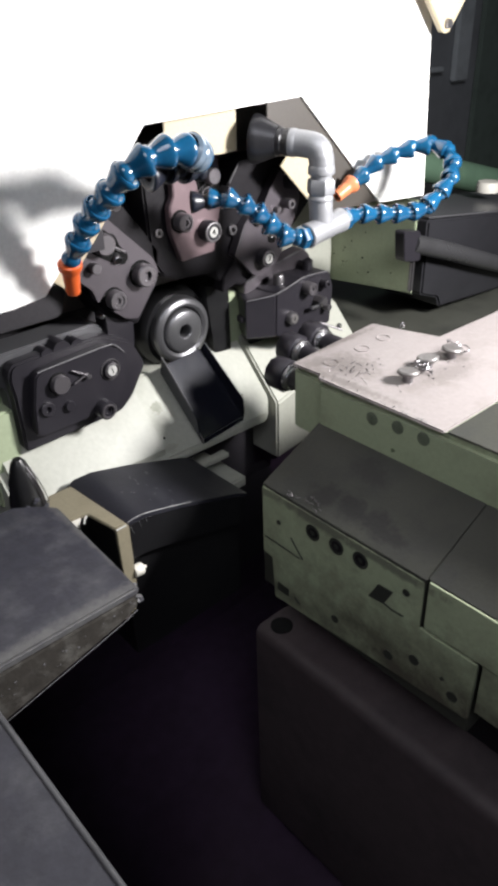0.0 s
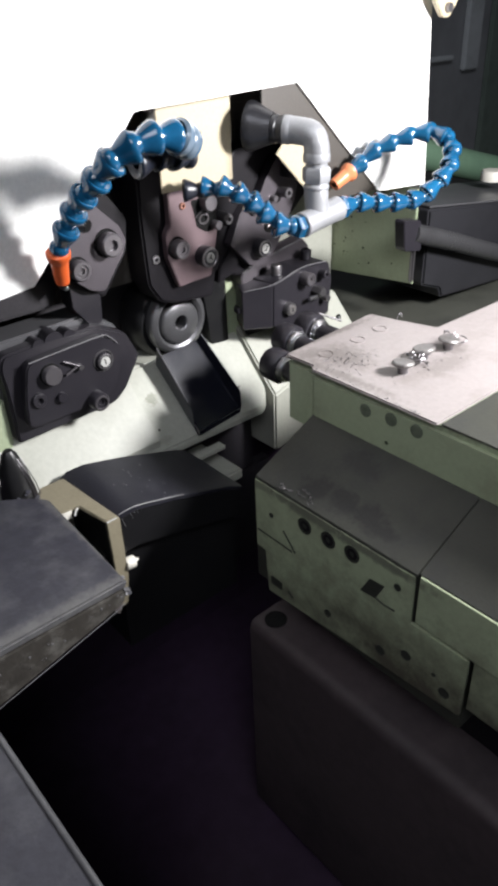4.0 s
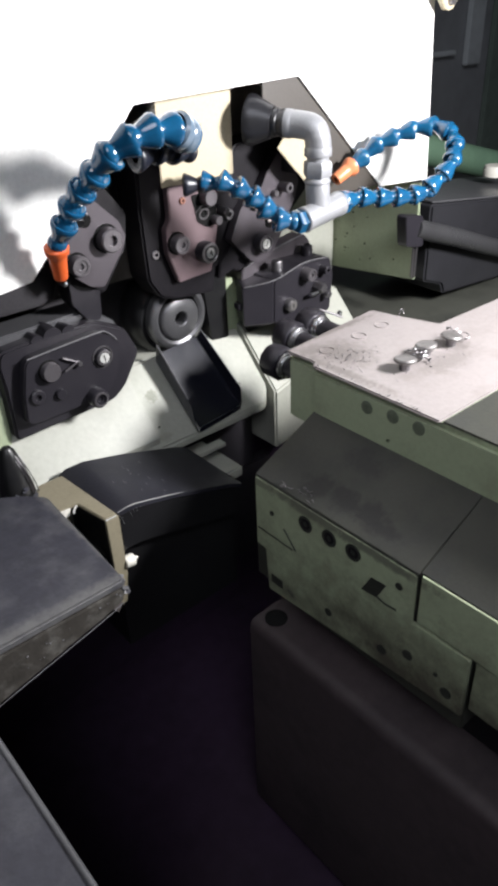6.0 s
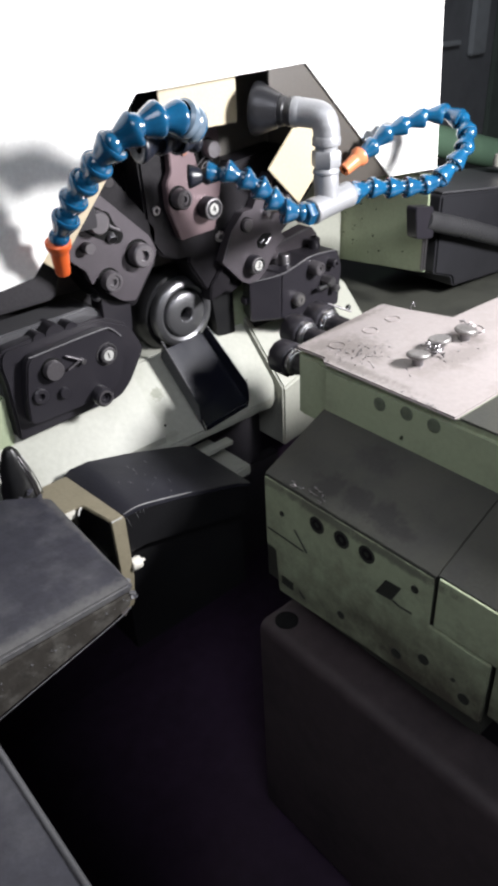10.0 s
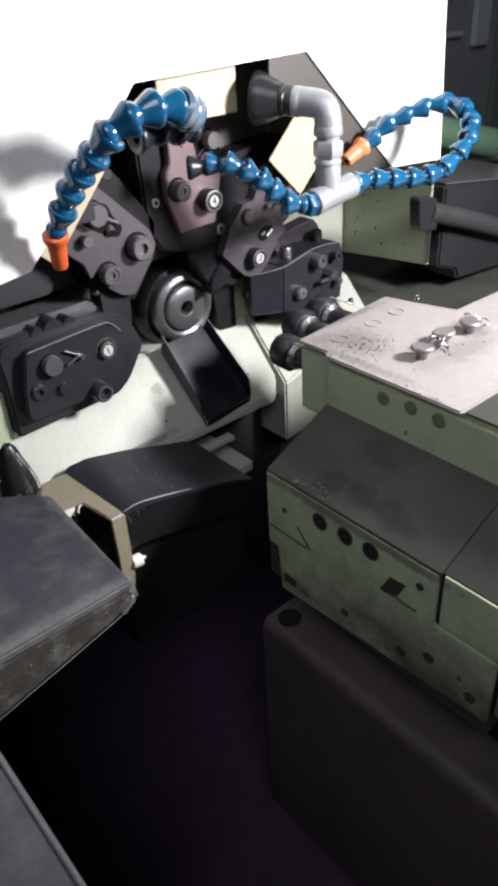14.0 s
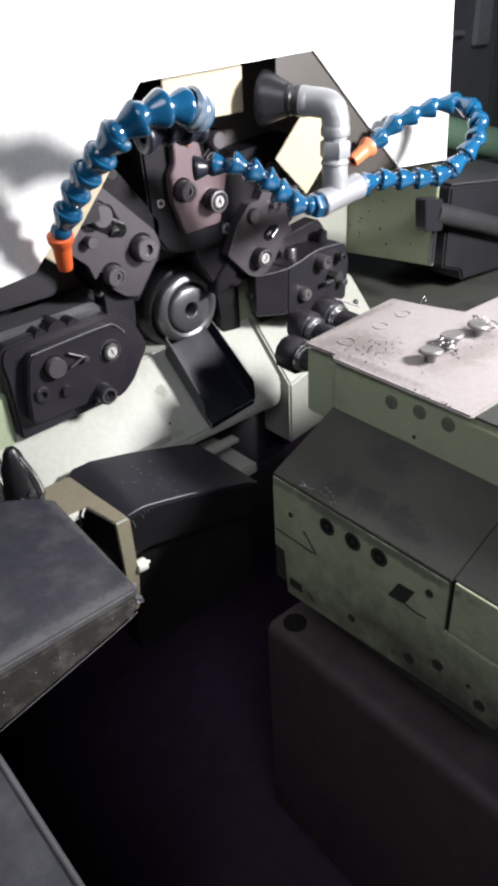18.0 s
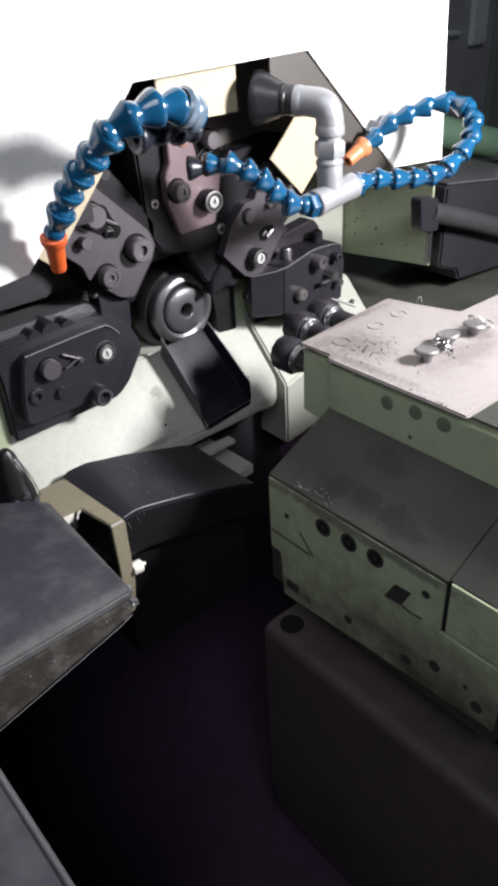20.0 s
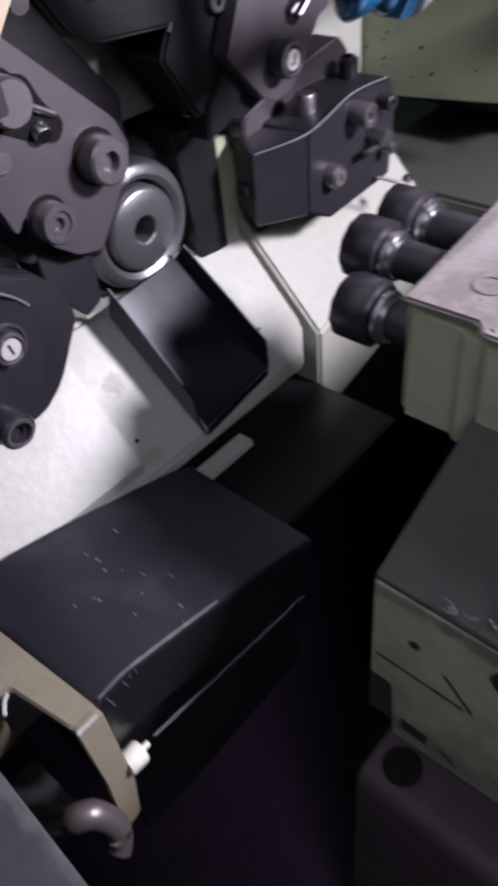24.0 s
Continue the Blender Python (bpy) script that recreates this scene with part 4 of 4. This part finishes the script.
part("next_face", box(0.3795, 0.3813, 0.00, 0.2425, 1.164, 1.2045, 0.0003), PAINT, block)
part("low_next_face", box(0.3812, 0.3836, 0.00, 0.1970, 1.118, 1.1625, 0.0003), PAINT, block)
part("next_top", box(0.4460, 0.80, 0.0, 0.2846, 1.2725, 1.2740, 0.0005), SLOPE, block)


def side_hole(x, y, z, r, mat, parent, name="bolt_hole"):
    part(name, lathe([(0.0, 0.0), (r * 0.90, 0.0), (r * 0.97, -0.0003), (r, -0.0003), (r, 0.003)], (x, y, z), (1, 0, 0), 22), mat, parent)


for y, z in [(0.348, 1.2605), (0.324, 1.2625), (0.301, 1.2625)]:
    part("plug", lathe([(0.0, -0.0004), (0.0046, -0.0004), (0.0050, -0.0003), (0.0053, -0.0002), (0.0054, 0.003)], (0.4428, y, z), (1, 0, 0), 22), PLUG, block)
side_hole(0.4430, 0.3265, 1.2415, 0.0014, HOLE, block, "dot_hole")
for y, z in [(0.3465, 1.1870), (0.3225, 1.1880), (0.2995, 1.1890)]:
    side_hole(0.3786, y, z, 0.0070, HOLETONE, block)
    part("bolt_head", lathe([(0.0, 0.0006), (0.0022, 0.0006), (0.0024, -0.0004), (0.0044, -0.0004), (0.0050, 0.0002), (0.0050, 0.002)], (0.3786, y, z), (1, 0, 0), 18), SOOT, block)
for y, z, r in [(0.3835, 1.1765, 0.0026), (0.2585, 1.1855, 0.0034), (0.3205, 1.1165, 0.004), (0.268, 1.118, 0.005), (0.246, 1.1305, 0.005), (0.2225, 1.131, 0.002), (0.213, 1.121, 0.005)]:
    side_hole(0.3785, y, z, r * 0.85, HOLETONE, block, "pin_hole")
part("square_recess", strip([(0.3783, 0.2900, 1.1620), (0.3783, 0.2820, 1.1780), (0.3783, 0.2690, 1.1790), (0.3783, 0.2760, 1.1635)], (1, 0, 0), 0.001, 0), HOLETONE, block)
part("corner_recess", strip([(0.3783, 0.385, 1.113), (0.3783, 0.372, 1.113), (0.3783, 0.372, 1.105), (0.3783, 0.385, 1.105)], (1, 0, 0), 0.001, 0), HOLETONE, block)
for a, b in [((0.400, 1.154), (0.356, 1.1535)), ((0.370, 1.169), (0.356, 1.1535)), ((0.2755, 1.1640), (0.2690, 1.1625)), ((0.2690, 1.1625), (0.2590, 1.1635)), ((0.365, 1.109), (0.359, 1.105))]:
    part("scribed_line", tube([(0.3788, *a), (0.3788, *b)], 0.0008, 6, 0.01), HOLETONE, block)
slope_dir = Vector((0.0663, 0, 0.0315)).normalized()
rng = random.Random(17)
for k in range(16):
    y, u = (rng.gauss(0.374, 0.004), rng.uniform(0.0, 0.004)) if k < 6 else (rng.gauss(0.349, 0.005), rng.uniform(0.001, 0.010))
    p = Vector((0.3797, y, 1.2050)) + slope_dir * u
    a, r0 = rng.uniform(0, 6.28), rng.uniform(0.0010, 0.0028)
    pts = [p + Vector((r0 * 0.6 * math.cos(a + 0.9 * i), r0 * math.sin(a + 0.9 * i), 0.0007 + 0.0003 * i)) for i in range(5)]
    part("chip_curl", tube(pts, rng.uniform(0.0002, 0.00035), 5, 0.001), DULL, block)
for x, y in [(0.471, 0.416), (0.511, 0.417), (0.542, 0.419)]:
    part("plug", lathe([(0.0, -0.0006), (0.0055, -0.0006), (0.0058, 0.0006), (0.0066, 0.0006), (0.0068, -0.001)], (x, y, 1.275), (0, 0, 1), 20), TOPPLATE, block)

def flat_screw(x, y, tilt, label):
    ob = thing("thumb_screw", x, y, 1.275, label, "screw", "screws on the block")
    part("stem", lathe([(0.0042, -0.001), (0.0042, 0.006)], (x, y, 1.275), (0, 0, 1), 16), DULL, ob)
    part("head", lathe([(0.0, 0.0), (0.0074, 0.0004), (0.0088, 0.0014), (0.0088, 0.0030), (0.0078, 0.0040), (0, 0.0044)], (x, y, 1.2805), tilt, 26), SCREWTOP, ob)


flat_screw(0.488, 0.351, (0.10, 0.06, 1), "flat steel thumb screw on the grey plate")
flat_screw(0.520, 0.356, (-0.05, 0.10, 1), "flat steel thumb screw covered in chips")
flat_screw(0.549, 0.353, (0.08, -0.04, 1), "flat steel thumb screw on the grey plate")
swarf = thing("swarf", 0.515, 0.355, 1.275, "curled bright steel swarf on the thumb screws", "swarf", kind="stuff")
rng = random.Random(5)
bm = bmesh.new()
for k in range(26):
    cx, cy = (0.508, 0.353) if k < 18 else (0.553, 0.358)
    p = Vector((rng.gauss(cx, 0.006), rng.gauss(cy, 0.004), 1.276 + rng.random() * 0.008))
    a, r0 = rng.uniform(0, 6.28), rng.uniform(0.0015, 0.004)
    pts = [p + Vector((r0 * math.cos(a + 1.2 * i), r0 * math.sin(a + 1.2 * i), 0.0012 * i - 0.002 * (k % 3))) for i in range(5)]
    t = tube(pts, 0.0005, 5, 0.0015)
    me = bpy.data.meshes.new("curl")
    t.to_mesh(me)
    t.free()
    bm.from_mesh(me)
    bpy.data.meshes.remove(me)
part("curls", bm, DULL, swarf)
chip = thing("metal_chip", 0.577, 0.424, 1.275, "small curled metal chip at the edge of the top plate", "metal chip", "loose chips")
part("curl", tube([(0.5690, 0.4225, 1.2745), (0.5700, 0.4220, 1.2785), (0.5725, 0.4215, 1.2805), (0.5735, 0.4210, 1.2785), (0.5725, 0.4205, 1.2765)], 0.0006, 6, 0.001), DULL, chip)
wire = thing("metal_chip", 0.63, 0.60, 1.206, "straight metal splinter with a bright droplet by the holder", "metal chip", "loose chips")
part("splinter", tube([(0.6106, 0.5594, 1.2315), (0.622, 0.553, 1.2255), (0.6330, 0.5455, 1.2199)], 0.0011, 8, 0.004), DULL, wire)
part("droplet", lathe([(0, -0.003), (0.0022, -0.0022), (0.0032, 0), (0.0024, 0.0024), (0, 0.003)], (0.6340, 0.5520, 1.2225), (0, 0, 1), 14), STEEL, wire)
# fine chips and crumbs by the plugs and along the worn plate edge
crumbs = thing("metal_crumbs", 0.475, 0.40, 1.275, "fine dark and bright metal crumbs on the worn plate", "metal crumbs", kind="stuff")
rng = random.Random(23)
bm = bmesh.new()
for k in range(150):
    if k < 100:
        x, y = rng.gauss(0.474, 0.011), rng.gauss(0.397, 0.010)
    elif k < 130:
        x, y = 0.4440 + abs(rng.gauss(0, 0.0025)), rng.uniform(0.300, 0.402)
    else:
        x, y = rng.gauss(0.520, 0.022), rng.gauss(0.345, 0.009)
    x = max(x, 0.4440 if y < 0.404 else 0.4500)
    r = rng.uniform(0.0003, 0.0009)
    turn = Matrix.Rotation(rng.uniform(0, 6.28), 4, (rng.random(), rng.random(), 1.0))
    bmesh.ops.create_icosphere(bm, subdivisions=1, radius=r, matrix=Matrix.Translation((x, y, 1.2749 + r * 0.3)) @ turn @ Matrix.Diagonal((1.7, 0.8, 0.5, 1)))
part("crumbs", bm, DULL, crumbs)

base = thing("block_base", 0.45, 0.25, 0.95, "dark brown oily slide base under the tool block", "slide base", kind="structure")
part("base_top", prism(rounded([(0.362, 0.80), (0.362, 1.063), (0.80, 1.063), (0.80, 0.80)], 0.012, 7), -0.20, 0.398, "y", 0.002), BROWN, base)
part("neck", box(0.404, 0.78, 0.0, 0.380, 1.0632, 1.0915, 0.002), SOOT, base)
part("round_recess", lathe([(0, 0.0004), (0.010, 0.0004), (0.010, -0.001)], (0.380, 0.382, 1.063), (0, 0, 1), 20), HOLE, base)
for x, y, z in ((0.4640, 0.4435, 1.2500), (0.4930, 0.4595, 1.2600), (0.5190, 0.4580, 1.2640)):
    spindle = thing("drill_spindle", x, y + 0.02, z, "black knurled drill spindle with steel ring", "spindle", "drill spindles")
    part("shaft", lathe([(0.0088, 0.4405 - y), (0.0088, 0.010)], (x, y, z), (0, 1, 0), 24), BLACK, spindle)
    part("ring", lathe([(0.0088, 0.0), (0.0104, 0.0004), (0.0108, 0.0016), (0.0103, 0.0026), (0.0114, 0.0030), (0.0119, 0.0042), (0.0114, 0.0060), (0.0100, 0.0066)], (x, y + 0.008, z), (0, 1, 0), 28), STEEL, spindle)
    part("knurled_head", lathe([(0.0100, 0.0), (0.0138, 0.0006), (0.0150, 0.0022), (0.0150, 0.0165), (0.0142, 0.0180), (0.0095, 0.0182), (0.0085, 0.0165), (0, 0.0165)], (x, y + 0.0145, z), (0, 1, 0), 11), BLACK, spindle)

# ---- near left: covers and bracket ----
cover = thing("black_cover", 0.33, 0.50, 1.13, "black sheet cover with scratched front edge", "cover")
part("cover_top", prism([(0.2785, 1.179), (0.286, 1.1835), (0.303, 1.1835), (0.340, 1.1745), (0.398, 1.1565), (0.412, 1.150), (0.412, 1.146), (0.400, 1.152), (0.339, 1.1705), (0.303, 1.1795), (0.2865, 1.1795), (0.2785, 1.175)], 0.4595, 0.5435, "y", 0.0005), SHEET, cover)
part("front_lip", prism([(0.282, 1.1790), (0.303, 1.1790), (0.339, 1.1700), (0.400, 1.1510), (0.410, 1.1465), (0.410, 1.1180), (0.339, 1.1360), (0.303, 1.1440), (0.282, 1.1440)], 0.4605, 0.4622, "y", 0.0004), DEEPBLACK, cover)
part("inner_box", prism([(0.284, 1.1785), (0.303, 1.1785), (0.339, 1.1695), (0.399, 1.1505), (0.409, 1.1460), (0.409, 1.03), (0.284, 1.03)], 0.470, 0.5420, "y", 0.0005), DEEPBLACK, cover)
part("scratched_edge", tube([(0.286, 0.4593, 1.1836), (0.290, 0.4593, 1.1842), (0.303, 0.4593, 1.1840), (0.340, 0.4593, 1.1748), (0.352, 0.4593, 1.1712)], 0.0004, 6, 0.004), RUBBED, cover)
for x, dz, tilt in [(0.300, 0.006, 0.3), (0.3035, 0.007, 0.1), (0.306, 0.005, 0.5), (0.297, 0.012, 0.8), (0.330, 0.010, 0.2), (0.289, 0.016, 0.9)]:
    part("scratch", tube([(x, 0.4602, 1.1825 - dz * 0.3), (x + tilt * 0.003, 0.4602, 1.1825 - dz)], 0.0002, 5, 0.003), RUBBED, cover)
rng = random.Random(13)
for k in range(13):
    x, y = (rng.gauss(0.330, 0.009), rng.gauss(0.492, 0.014)) if k < 8 else (rng.uniform(0.288, 0.360), rng.uniform(0.465, 0.538))
    y = min(0.541, max(0.462, y))
    z = 1.1836 - max(0, x - 0.303) * 0.245 - max(0, x - 0.340) * 0.06
    part("speck", blob(x, y, z, rng.uniform(0.0002, 0.0005), rng.uniform(0.0004, 0.0022), 500 + k, 0.0002, "z", 8), RUBBED, cover)
bracket = thing("khaki_bracket", 0.27, 0.47, 1.11, "khaki painted angle bracket with a white nozzle", "bracket")
part("bar", prism(rounded([(0.246, 0.515), (0.2555, 0.532), (0.2775, 0.532), (0.2832, 0.4556), (0.2722, 0.4556), (0.2672, 0.4865), (0.2605, 0.4885), (0.2470, 0.4895)], 0.002), 1.1838, 1.1868, "z", 0.0008), KHAKI, bracket)
part("leg", prism(rounded([(0.2720, 1.1868), (0.2832, 1.1868), (0.2830, 1.128), (0.2790, 1.100), (0.2700, 1.098), (0.2725, 1.142)], 0.002), 0.4524, 0.4555, "y", 0.0008), KHAKI, bracket)
part("worn_bend", tube([(0.2722, 0.4533, 1.1863), (0.2832, 0.4533, 1.1863)], 0.0009, 6, 0.003), LABEL, bracket)
part("nozzle", lathe([(0, 0), (0.0050, 0.0), (0.0053, 0.0006), (0.0053, 0.0078), (0.0048, 0.0086), (0.0016, 0.0088), (0.0013, 0.0125), (0, 0.0127)], (0.2826, 0.4548, 1.1375), (1, 0.02, -0.1), 20), NYLON, bracket, "white nylon nozzle")
part("side_post", box(0.2475, 0.2600, 0.4900, 0.5300, 1.150, 1.1836, 0.001), KHAKI, bracket)
part("bent_lip", strip([(0.2470, 0.4888, 1.1860), (0.2610, 0.4880, 1.1858), (0.2585, 0.4862, 1.1800), (0.2470, 0.4866, 1.1788)], (0, -0.9, 0.3), 0.0012), NYLON, bracket, "bare worn lip")
part("lip_notch", strip([(0.2475, 0.4852, 1.1812), (0.2550, 0.4848, 1.1808), (0.2545, 0.4842, 1.1790), (0.2475, 0.4845, 1.1782)], (0, -0.9, 0.3), 0.0006), BRASSY, bracket)
part("curled_corner", tube([(0.2600, 0.4812, 1.1838), (0.2618, 0.4838, 1.1848), (0.2640, 0.4856, 1.1858), (0.2672, 0.4862, 1.1866)], 0.0008, 6, 0.002), LABEL, bracket, "bright curled corner")
fitting = thing("hose_fitting", 0.255, 0.49, 1.12, "dull steel elbow fitting inside the bracket", "fitting")
part("elbow", tube([(0.249, 0.470, 1.118), (0.256, 0.4565, 1.134), (0.262, 0.4525, 1.134), (0.2660, 0.4485, 1.120), (0.2640, 0.4465, 1.110), (0.259, 0.4450, 1.106)], 0.0058, 18, 0.003), BRASSY, fitting)
part("block_body", box(0.232, 0.262, 0.467, 0.500, 1.100, 1.116, 0.002), DULL, fitting)
part("sleeve", tube([(0.205, 0.490, 1.14), (0.224, 0.480, 1.125), (0.231, 0.472, 1.116), (0.232, 0.468, 1.112)], 0.011, 18, 0.005), FLANGE, fitting)
jet = thing("coolant_jet", 0.30, 0.46, 1.135, "thin bright straight jet of coolant", "jet")
WATER = material("coolant_stream", (0.45, 0.46, 0.48), 0.15, vary=0.1)
part("stream", tube([(0.2985, 0.4560, 1.1348), (0.36, 0.4552, 1.127), (0.40, 0.4547, 1.1225)], 0.0002, 8, 0.02), WATER, jet)
lid = thing("front_lid", 0.18, 0.42, 1.17, "worn black padded lid", "lid")
part("lid_top", prism(rounded([(-0.30, 0.377), (0.243, 0.378), (0.249, 0.50), (0.238, 0.512), (0.222, 0.524), (-0.30, 0.524)], 0.003), 1.1905, 1.1970, "z", 0.0018), LIDM, lid)
part("lid_side", prism([(-0.30, 1.052), (0.05, 1.128), (0.152, 1.154), (0.228, 1.1735), (0.241, 1.1790), (0.2435, 1.1903), (-0.30, 1.1903)], 0.3785, 0.522, "y", 0.002), LIDSIDE, lid, "grey-brown dusty side")
part("worn_edge", tube([(-0.10, 0.3772, 1.1962), (0.05, 0.3772, 1.1964), (0.15, 0.3776, 1.1962), (0.2425, 0.3782, 1.1962)], 0.0007, 6, 0.01), LIDM, lid)
part("bottom_bead", tube([(-0.10, 0.3785, 1.0955), (0.05, 0.3785, 1.1280), (0.152, 0.3785, 1.1540), (0.228, 0.3785, 1.1735), (0.241, 0.3785, 1.1790)], 0.0003, 6, 0.01), RUBBED, lid)
rng = random.Random(77)
for k in range(14):
    if k < 9:
        x, y, z = 0.2425 + rng.uniform(-0.003, 0.002), 0.3780 + rng.uniform(-0.001, 0.012), 1.186 + rng.uniform(-0.007, 0.007)
    else:
        x, y, z = rng.uniform(0.222, 0.244), rng.uniform(0.506, 0.522), 1.195
    b = blob(0, 0, 0, rng.uniform(0.0012, 0.003), rng.uniform(0.001, 0.0025), 300 + k, 0.0008, "z", 9)
    b.transform(Matrix.Translation((x, y, z)) @ Matrix.Rotation(rng.uniform(0.2, 1.4), 4, (1, rng.uniform(-1, 1), 0.3)))
    part("torn_flake", b, LIDM, lid)
rng = random.Random(31)
for k in range(40):
    x = rng.uniform(0.04, 0.24)
    z = 1.135 + (x - 0.05) * 0.265 + rng.random() * 0.6 * (1.19 - 1.135 - (x - 0.05) * 0.265)
    r = rng.uniform(0.0002, 0.0008)
    part("dirt_speck", lathe([(0, 0.0004), (r, 0.0003), (r, -0.0004)], (x, 0.3785, z), (0, -1, 0), 6), RUBBED, lid)
fl = thing("side_cover", 0.0, 0.2, 1.19, "black sheet-metal side cover", "cover")
part("side_sheet", box(-0.5, 0.1275, -0.3, 0.372, 1.190, 1.200, 0.002), LIDM, fl)
part("side_flange", box(0.1255, 0.1272, -0.3, 0.370, 1.10, 1.1898, 0.0005), SHEET, fl)
part("rolled_edge", tube([(0.1272, -0.28, 1.1990), (0.1270, 0.10, 1.1992), (0.1268, 0.370, 1.1990)], 0.0020, 8, 0.03), WAYTOP, fl, "worn rolled edge")

# ---- right background ----
slidecover = thing("way_cover", 0.95, 0.60, 1.22, "black telescopic way cover with a worn edge", "way cover")
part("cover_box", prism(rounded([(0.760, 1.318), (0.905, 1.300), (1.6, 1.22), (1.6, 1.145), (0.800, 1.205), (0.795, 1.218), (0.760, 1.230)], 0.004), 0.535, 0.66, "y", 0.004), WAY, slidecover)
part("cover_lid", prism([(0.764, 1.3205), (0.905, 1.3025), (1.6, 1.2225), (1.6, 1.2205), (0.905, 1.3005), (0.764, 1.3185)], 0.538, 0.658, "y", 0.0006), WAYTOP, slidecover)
part("bumper", prism(rounded([(0.692, 1.322), (0.722, 1.317), (0.726, 1.283), (0.697, 1.288)], 0.005), 0.517, 0.5300, "y", 0.002), BLACK, slidecover)
part("rail_bar", tube([(0.716, 0.5235, 1.3035), (0.80, 0.5235, 1.2755), (0.861, 0.5235, 1.2535), (1.10, 0.5235, 1.170)], 0.0105, 18, 0.03), ROD, slidecover, "oily black rod")
part("end_strip", box(0.722, 0.7285, 0.5245, 0.5300, 1.245, 1.300, 0.002), DULL, slidecover)
gp = thing("green_conduit", 1.0, 0.8, 1.3, "green painted conduit pipe", "pipe")
part("conduit", tube([(0.95, 0.82, 1.345), (1.10, 0.80, 1.300), (1.32, 0.79, 1.242), (1.7, 0.79, 1.15)], 0.024, 24, 0.03), GREENPIPE, gp)
wc = thing("white_cap", 1.0, 0.62, 1.30, "white plastic cap on the way cover", "cap")
part("cap", lathe([(0, 0.014), (0.014, 0.013), (0.016, 0.010), (0.016, 0)], (0.985, 0.600, 1.305), (0, 0, 1), 24), NYLON, wc)
cab = thing("control_cabinet", 2.4, 1.7, 0.9, "dark machine cabinet in the hall behind", "cabinet")
part("cabinet_body", box(1.7, 3.6, 1.62, 2.3, 0.0, 2.1, 0.01), CABINET, cab)
part("door_panel", box(2.50, 3.5, 1.600, 1.6195, 0.9, 1.9, 0.006), PAINTDARK, cab, "grey-green door")
part("light_strip", box(2.36, 2.44, 1.600, 1.6195, 1.30, 1.9, 0.004), STRIPM, cab, "pale grey upright")
part("shelf_edge", box(1.75, 2.3, 1.600, 1.6195, 1.335, 1.350, 0.003), STRIPM, cab)


def motions():
    """The three slides run in and out along their own lines."""
    a2, a3, a4 = Vector((0.0232, 0, -0.0222)), Vector((0.0195, 0, 0.0225)), Vector((0, 0, 0.032))

    def run(ob, axis, rows):
        home = ob.matrix_basis.translation.copy()
        walk(ob, [(t, Matrix.Translation(home + axis * s)) for t, s in rows])

    run(slide2, a2, [(0, 0), (1.76, 0), (1.9, -0.8), (2.0, -0.94), (2.15, -1.0), (4.5, -1.02), (7.2, -1.0), (7.36, -0.85), (7.5, -0.25), (7.6, -0.08), (7.8, 0), (10, 0), (21.37, 0),
                     (21.5, 0.37), (21.6, 0.82), (21.75, 0.96), (22.0, 1.0), (24, 1.0)])
    run(slide4, a4, [(0, 0), (1.76, 0), (1.9, -0.78), (2.0, -0.92), (2.15, -1.0), (4.5, -1.02), (7.2, -1.02), (7.36, -0.85), (7.5, -0.26), (7.6, -0.08), (7.8, 0), (10, 0), (21.37, 0),
                     (21.5, 0.35), (21.6, 0.82), (21.75, 0.96), (22.0, 1.0), (24, 1.0)])
    run(slide3, a3, [(0, 1), (8.17, 1), (8.3, 0.5), (8.4, 0.06), (8.5, 0), (12, 0), (20.5, 0.05), (20.6, 0.15), (20.7, 0.62), (20.8, 0.93), (20.95, 1), (24, 1)])

    # the flap comes out from under the cover
    home2 = flap.matrix_basis.translation.copy()
    walk(flap, [(t, Matrix.Translation(home2 + Vector((-0.133 * (1 - s), 0, 0)))) for t, s in [(0, 0), (21.25, 0), (21.38, 0.5), (21.5, 1.0), (24, 1.0)]])

    # the jet leaves the nozzle as the left slide comes down
    home, gone = jet.matrix_basis.translation.copy(), Vector((-0.165, 0.0020, 0.0197))
    walk(jet, [(t, Matrix.Translation(home + gone * s)) for t, s in [(0, 1), (21.3, 1), (21.45, 0.6), (21.6, 0.0), (24, 0.0)]])


motions()
